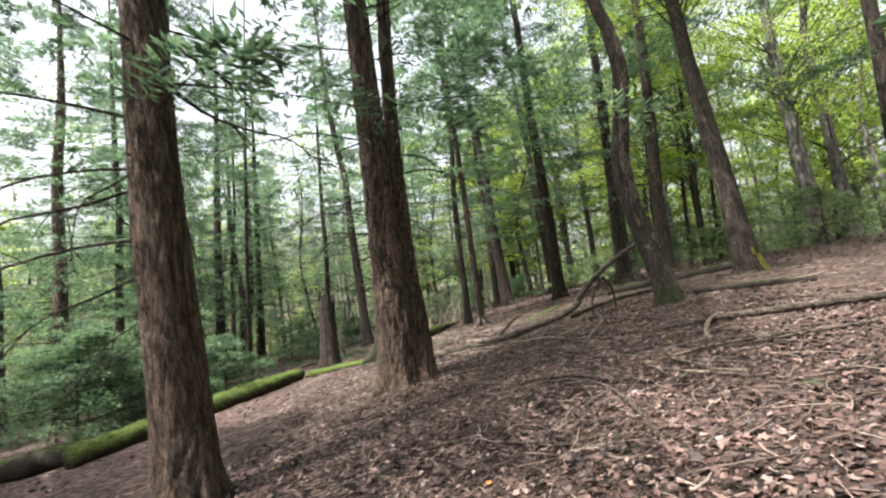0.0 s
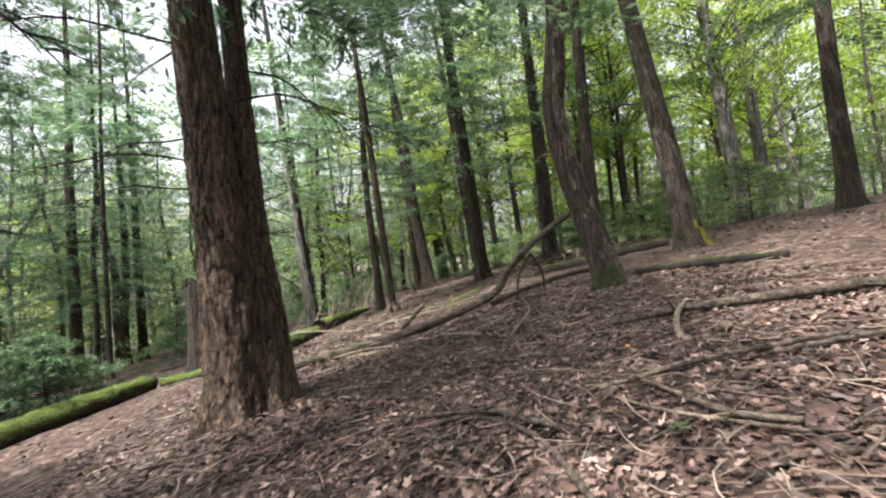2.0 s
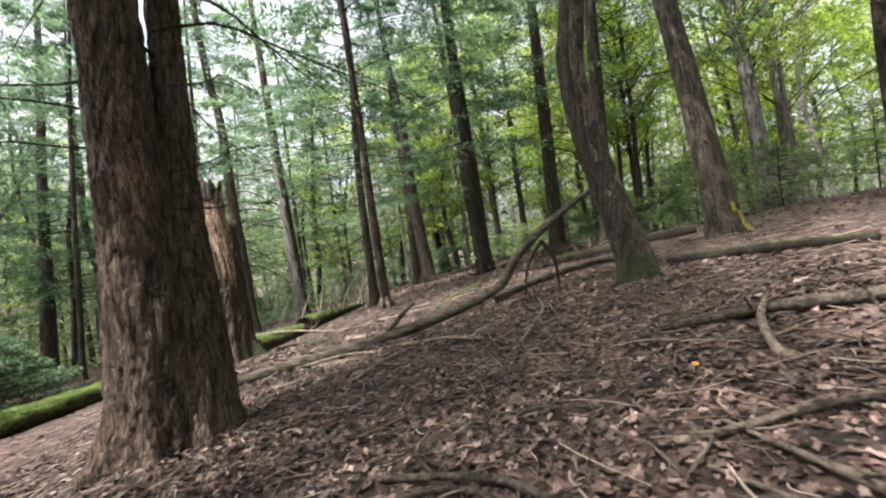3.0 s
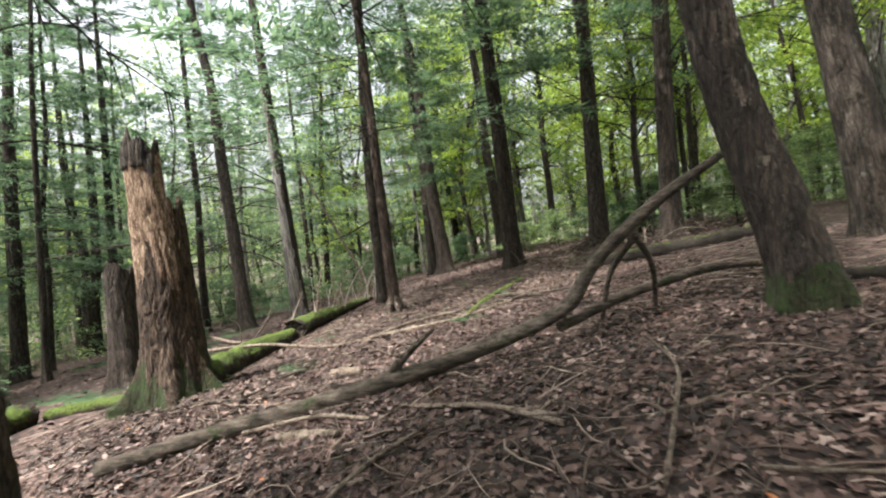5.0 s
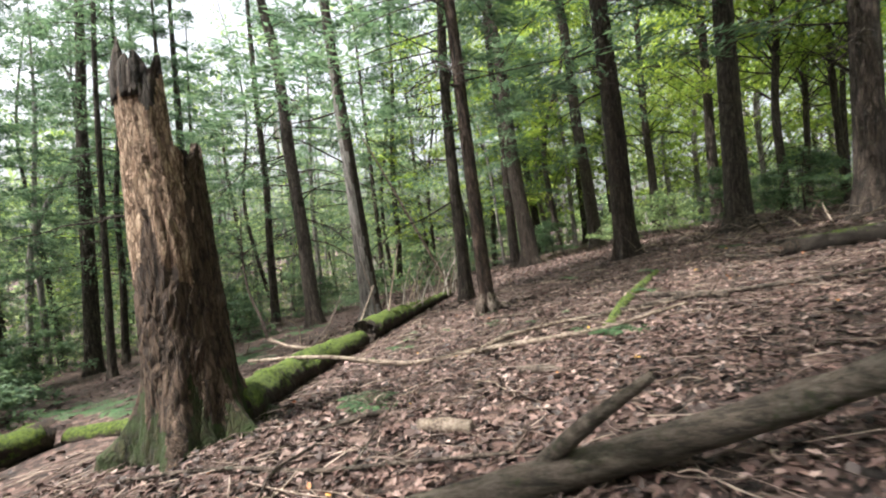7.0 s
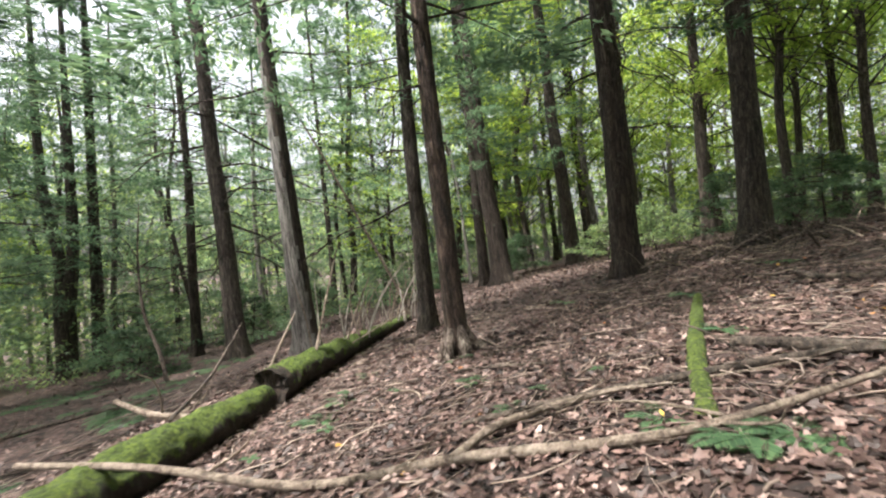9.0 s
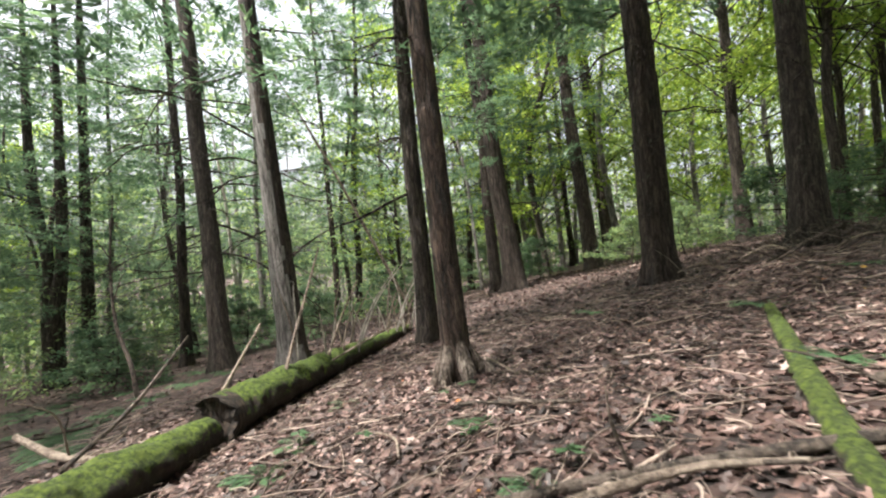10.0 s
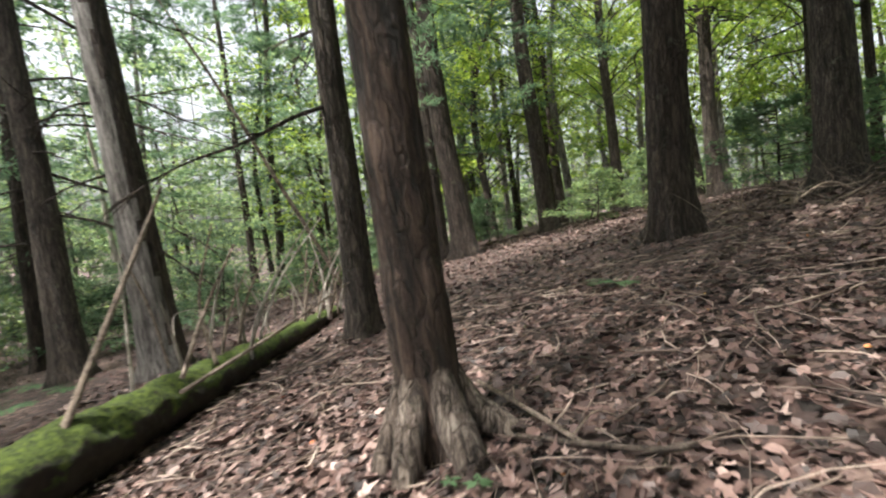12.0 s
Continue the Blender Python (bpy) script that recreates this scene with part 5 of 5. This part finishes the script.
# a bare dead sapling beyond the log
dead_sapling = fallen("dead_sapling", [(-5.1, 22.3, 0.0, 0.055), (-5.35, 22.5, 0.7, 0.045), (-5.75, 22.7, 1.6, 0.036), (-5.95, 22.9, 2.9, 0.026), (-5.9, 23.0, 4.3, 0.008)], STICK_DARK, "bare dead sapling leaning beyond the log", "sapling", sides=10, n=50, twigs=16, twig_len=1.0, seed=150)
fallen("dead_pole", [(0.0, 30.0, 0.0, 0.07), (-1.3, 29.6, 3.0, 0.06), (-2.7, 29.2, 6.2, 0.045), (-4.3, 28.8, 9.5, 0.02)], STICK_PALE, "pale dead pole leaning between the trees", "tree", sides=10, n=40, twigs=6, twig_len=0.9, seed=151)


# ---- leaf litter ----
def dead_leaves(name, n, lo, hi, size, mat, seed, label, lift=0.012, curl=0.35):
    rng = np.random.default_rng(seed)
    x, y = rng.uniform(lo[0], hi[0], n), rng.uniform(lo[1], hi[1], n)
    z = ground_z(x, y) + lift * rng.random(n)
    a = rng.random(n) * 6.283
    nx = (ground_z(x + 0.1, y) - ground_z(x - 0.1, y)) / 0.2
    ny = (ground_z(x, y + 0.1) - ground_z(x, y - 0.1)) / 0.2
    up = np.stack([-nx, -ny, 0 * nx + 1], -1) + 0.34 * rng.standard_normal((n, 3))
    up /= np.linalg.norm(up, axis=1)[:, None]
    d = np.stack([np.cos(a), np.sin(a), 0 * a], -1)
    d -= up * (d * up).sum(1)[:, None]
    d /= np.linalg.norm(d, axis=1)[:, None]
    s = np.cross(up, d)
    L = size * (0.4 + 1.0 * rng.random(n) ** 1.4)[:, None]
    W = L * (0.22 + 0.2 * rng.random(n))[:, None]
    c = np.stack([x, y, z], -1)
    k = (curl * rng.standard_normal(n))[:, None]
    fold = (0.15 + 0.35 * rng.random(n))[:, None]
    v = np.stack([c - d * L / 2 + up * k * L * 0.25, c - d * L * 0.12 + s * W + up * fold * W, c + d * L * 0.25 + s * W * 0.7 + up * fold * W * 0.7, c + d * L / 2 + up * k * L * 0.3, c + d * L * 0.25 - s * W * 0.7 + up * fold * W * 0.7, c - d * L * 0.12 - s * W + up * fold * W], 1)
    v[:, :, 2] += 0.004
    base = np.arange(n)[:, None] * 6
    f = np.concatenate([base + np.array([0, 3, 2, 1]), base + np.array([0, 5, 4, 3])], 0)
    tagged(new(name, np_mesh(name, v.reshape(-1, 3), f, mat, False)), label, "leaf litter", kind="stuff")


dead_leaves("leaf_litter", 84000, (-3.2, 0.9), (6.2, 20.0), 0.056, LITTER, 21, "brown and tan dead leaves covering the ground")
dead_leaves("leaf_litter", 16000, (-12, 1), (14, 34), 0.085, LITTER, 22, "brown dead leaves further up and down the slope")
dead_leaves("leaf_litter", 22000, (-3, 17.5), (11, 33), 0.09, LITTER, 24, "brown dead leaves on the far part of the slope")


def lobed_leaves(name, n, lo, hi, size, mat, seed, label):
    """Curled oak and maple leaves: a lobed rim round a lifted midrib."""
    rng = np.random.default_rng(seed)
    x, y = rng.uniform(lo[0], hi[0], n), rng.uniform(lo[1], hi[1], n)
    a = rng.random(n) * 6.283
    up = np.stack([-0.2 + 0.4 * rng.standard_normal(n), 0.4 * rng.standard_normal(n), np.ones(n)], -1)
    up /= np.linalg.norm(up, axis=1)[:, None]
    d = np.stack([np.cos(a), np.sin(a), 0 * a], -1)
    d -= up * (d * up).sum(1)[:, None]
    d /= np.linalg.norm(d, axis=1)[:, None]
    e = np.cross(up, d)
    L = size * (0.55 + 0.9 * rng.random(n))
    c = np.stack([x, y, ground_z(x, y) + 0.012 + 0.022 * rng.random(n)], -1)
    rim = np.array([1.0, 0.42, 0.72, 0.34, 0.58, 0.5, 0.58, 0.34, 0.72, 0.42])
    curl = 0.45 * rng.standard_normal(n)
    ring = []
    for k in range(10):
        t = k / 10 * 6.283
        r = (rim[k] * (0.85 + 0.3 * rng.random(n)) * L * 0.6)
        u, w = math.cos(t) * r, 0.75 * math.sin(t) * r
        ring.append(c + d * u[:, None] + e * w[:, None] + up * (curl * (u * u + 0.6 * w * w) / L + 0.35 * np.abs(w) * rng.random(n))[:, None])
    v = np.concatenate([c[:, None], np.stack(ring, 1)], 1).reshape(-1, 3)
    base = np.arange(n)[:, None] * 11
    f = np.concatenate([base + np.array([0, 1 + k, 1 + (k + 1) % 10]) for k in range(10)], 0)
    tagged(new(name, np_mesh(name, v, f, mat, False)), label, "leaf litter", kind="stuff")


lobed_leaves("leaf_litter", 26000, (-2.4, 1.0), (5.2, 18.6), 0.078, LITTER, 27, "curled lobed oak leaves lying on the litter")
dead_leaves("fallen_leaves", 220, (-3, 1), (6.5, 20), 0.05, LITTER_BRIGHT, 23, "scattered yellow and red fresh fallen leaves", 0.03)


def twig_litter(n, lo, hi, seed):
    rng = np.random.default_rng(seed)
    pieces = []
    for k in range(n):
        x, y, a = rng.uniform(lo[0], hi[0]), rng.uniform(lo[1], hi[1]), rng.random() * 6.283
        l = 0.12 + 0.6 * rng.random() ** 2.5
        r = 0.002 + 0.007 * rng.random() ** 2
        dx, dy = math.cos(a) * l / 2, math.sin(a) * l / 2
        bx, by = 0.12 * l * rng.standard_normal(2)
        xs, ys = np.array([x - dx, x + bx, x + dx]), np.array([y - dy, y + by, y + dy])
        zs = slope_height(xs, ys) + 0.02 + 0.03 * rng.random(3)
        pieces.append(tube_arrays([(xs[0], ys[0], zs[0], r), (xs[1], ys[1], zs[1], r), (xs[2], ys[2], zs[2], r * 0.5)], 3, 4, cap=False))
    v, f = join_arrays(pieces)
    tagged(new("twig_litter", np_mesh("twig_litter", v, f, TWIGS)), "thin dry twigs scattered over the dead leaves", "twigs", kind="stuff")


twig_litter(8500, (-4, 0.8), (8, 21), 31)
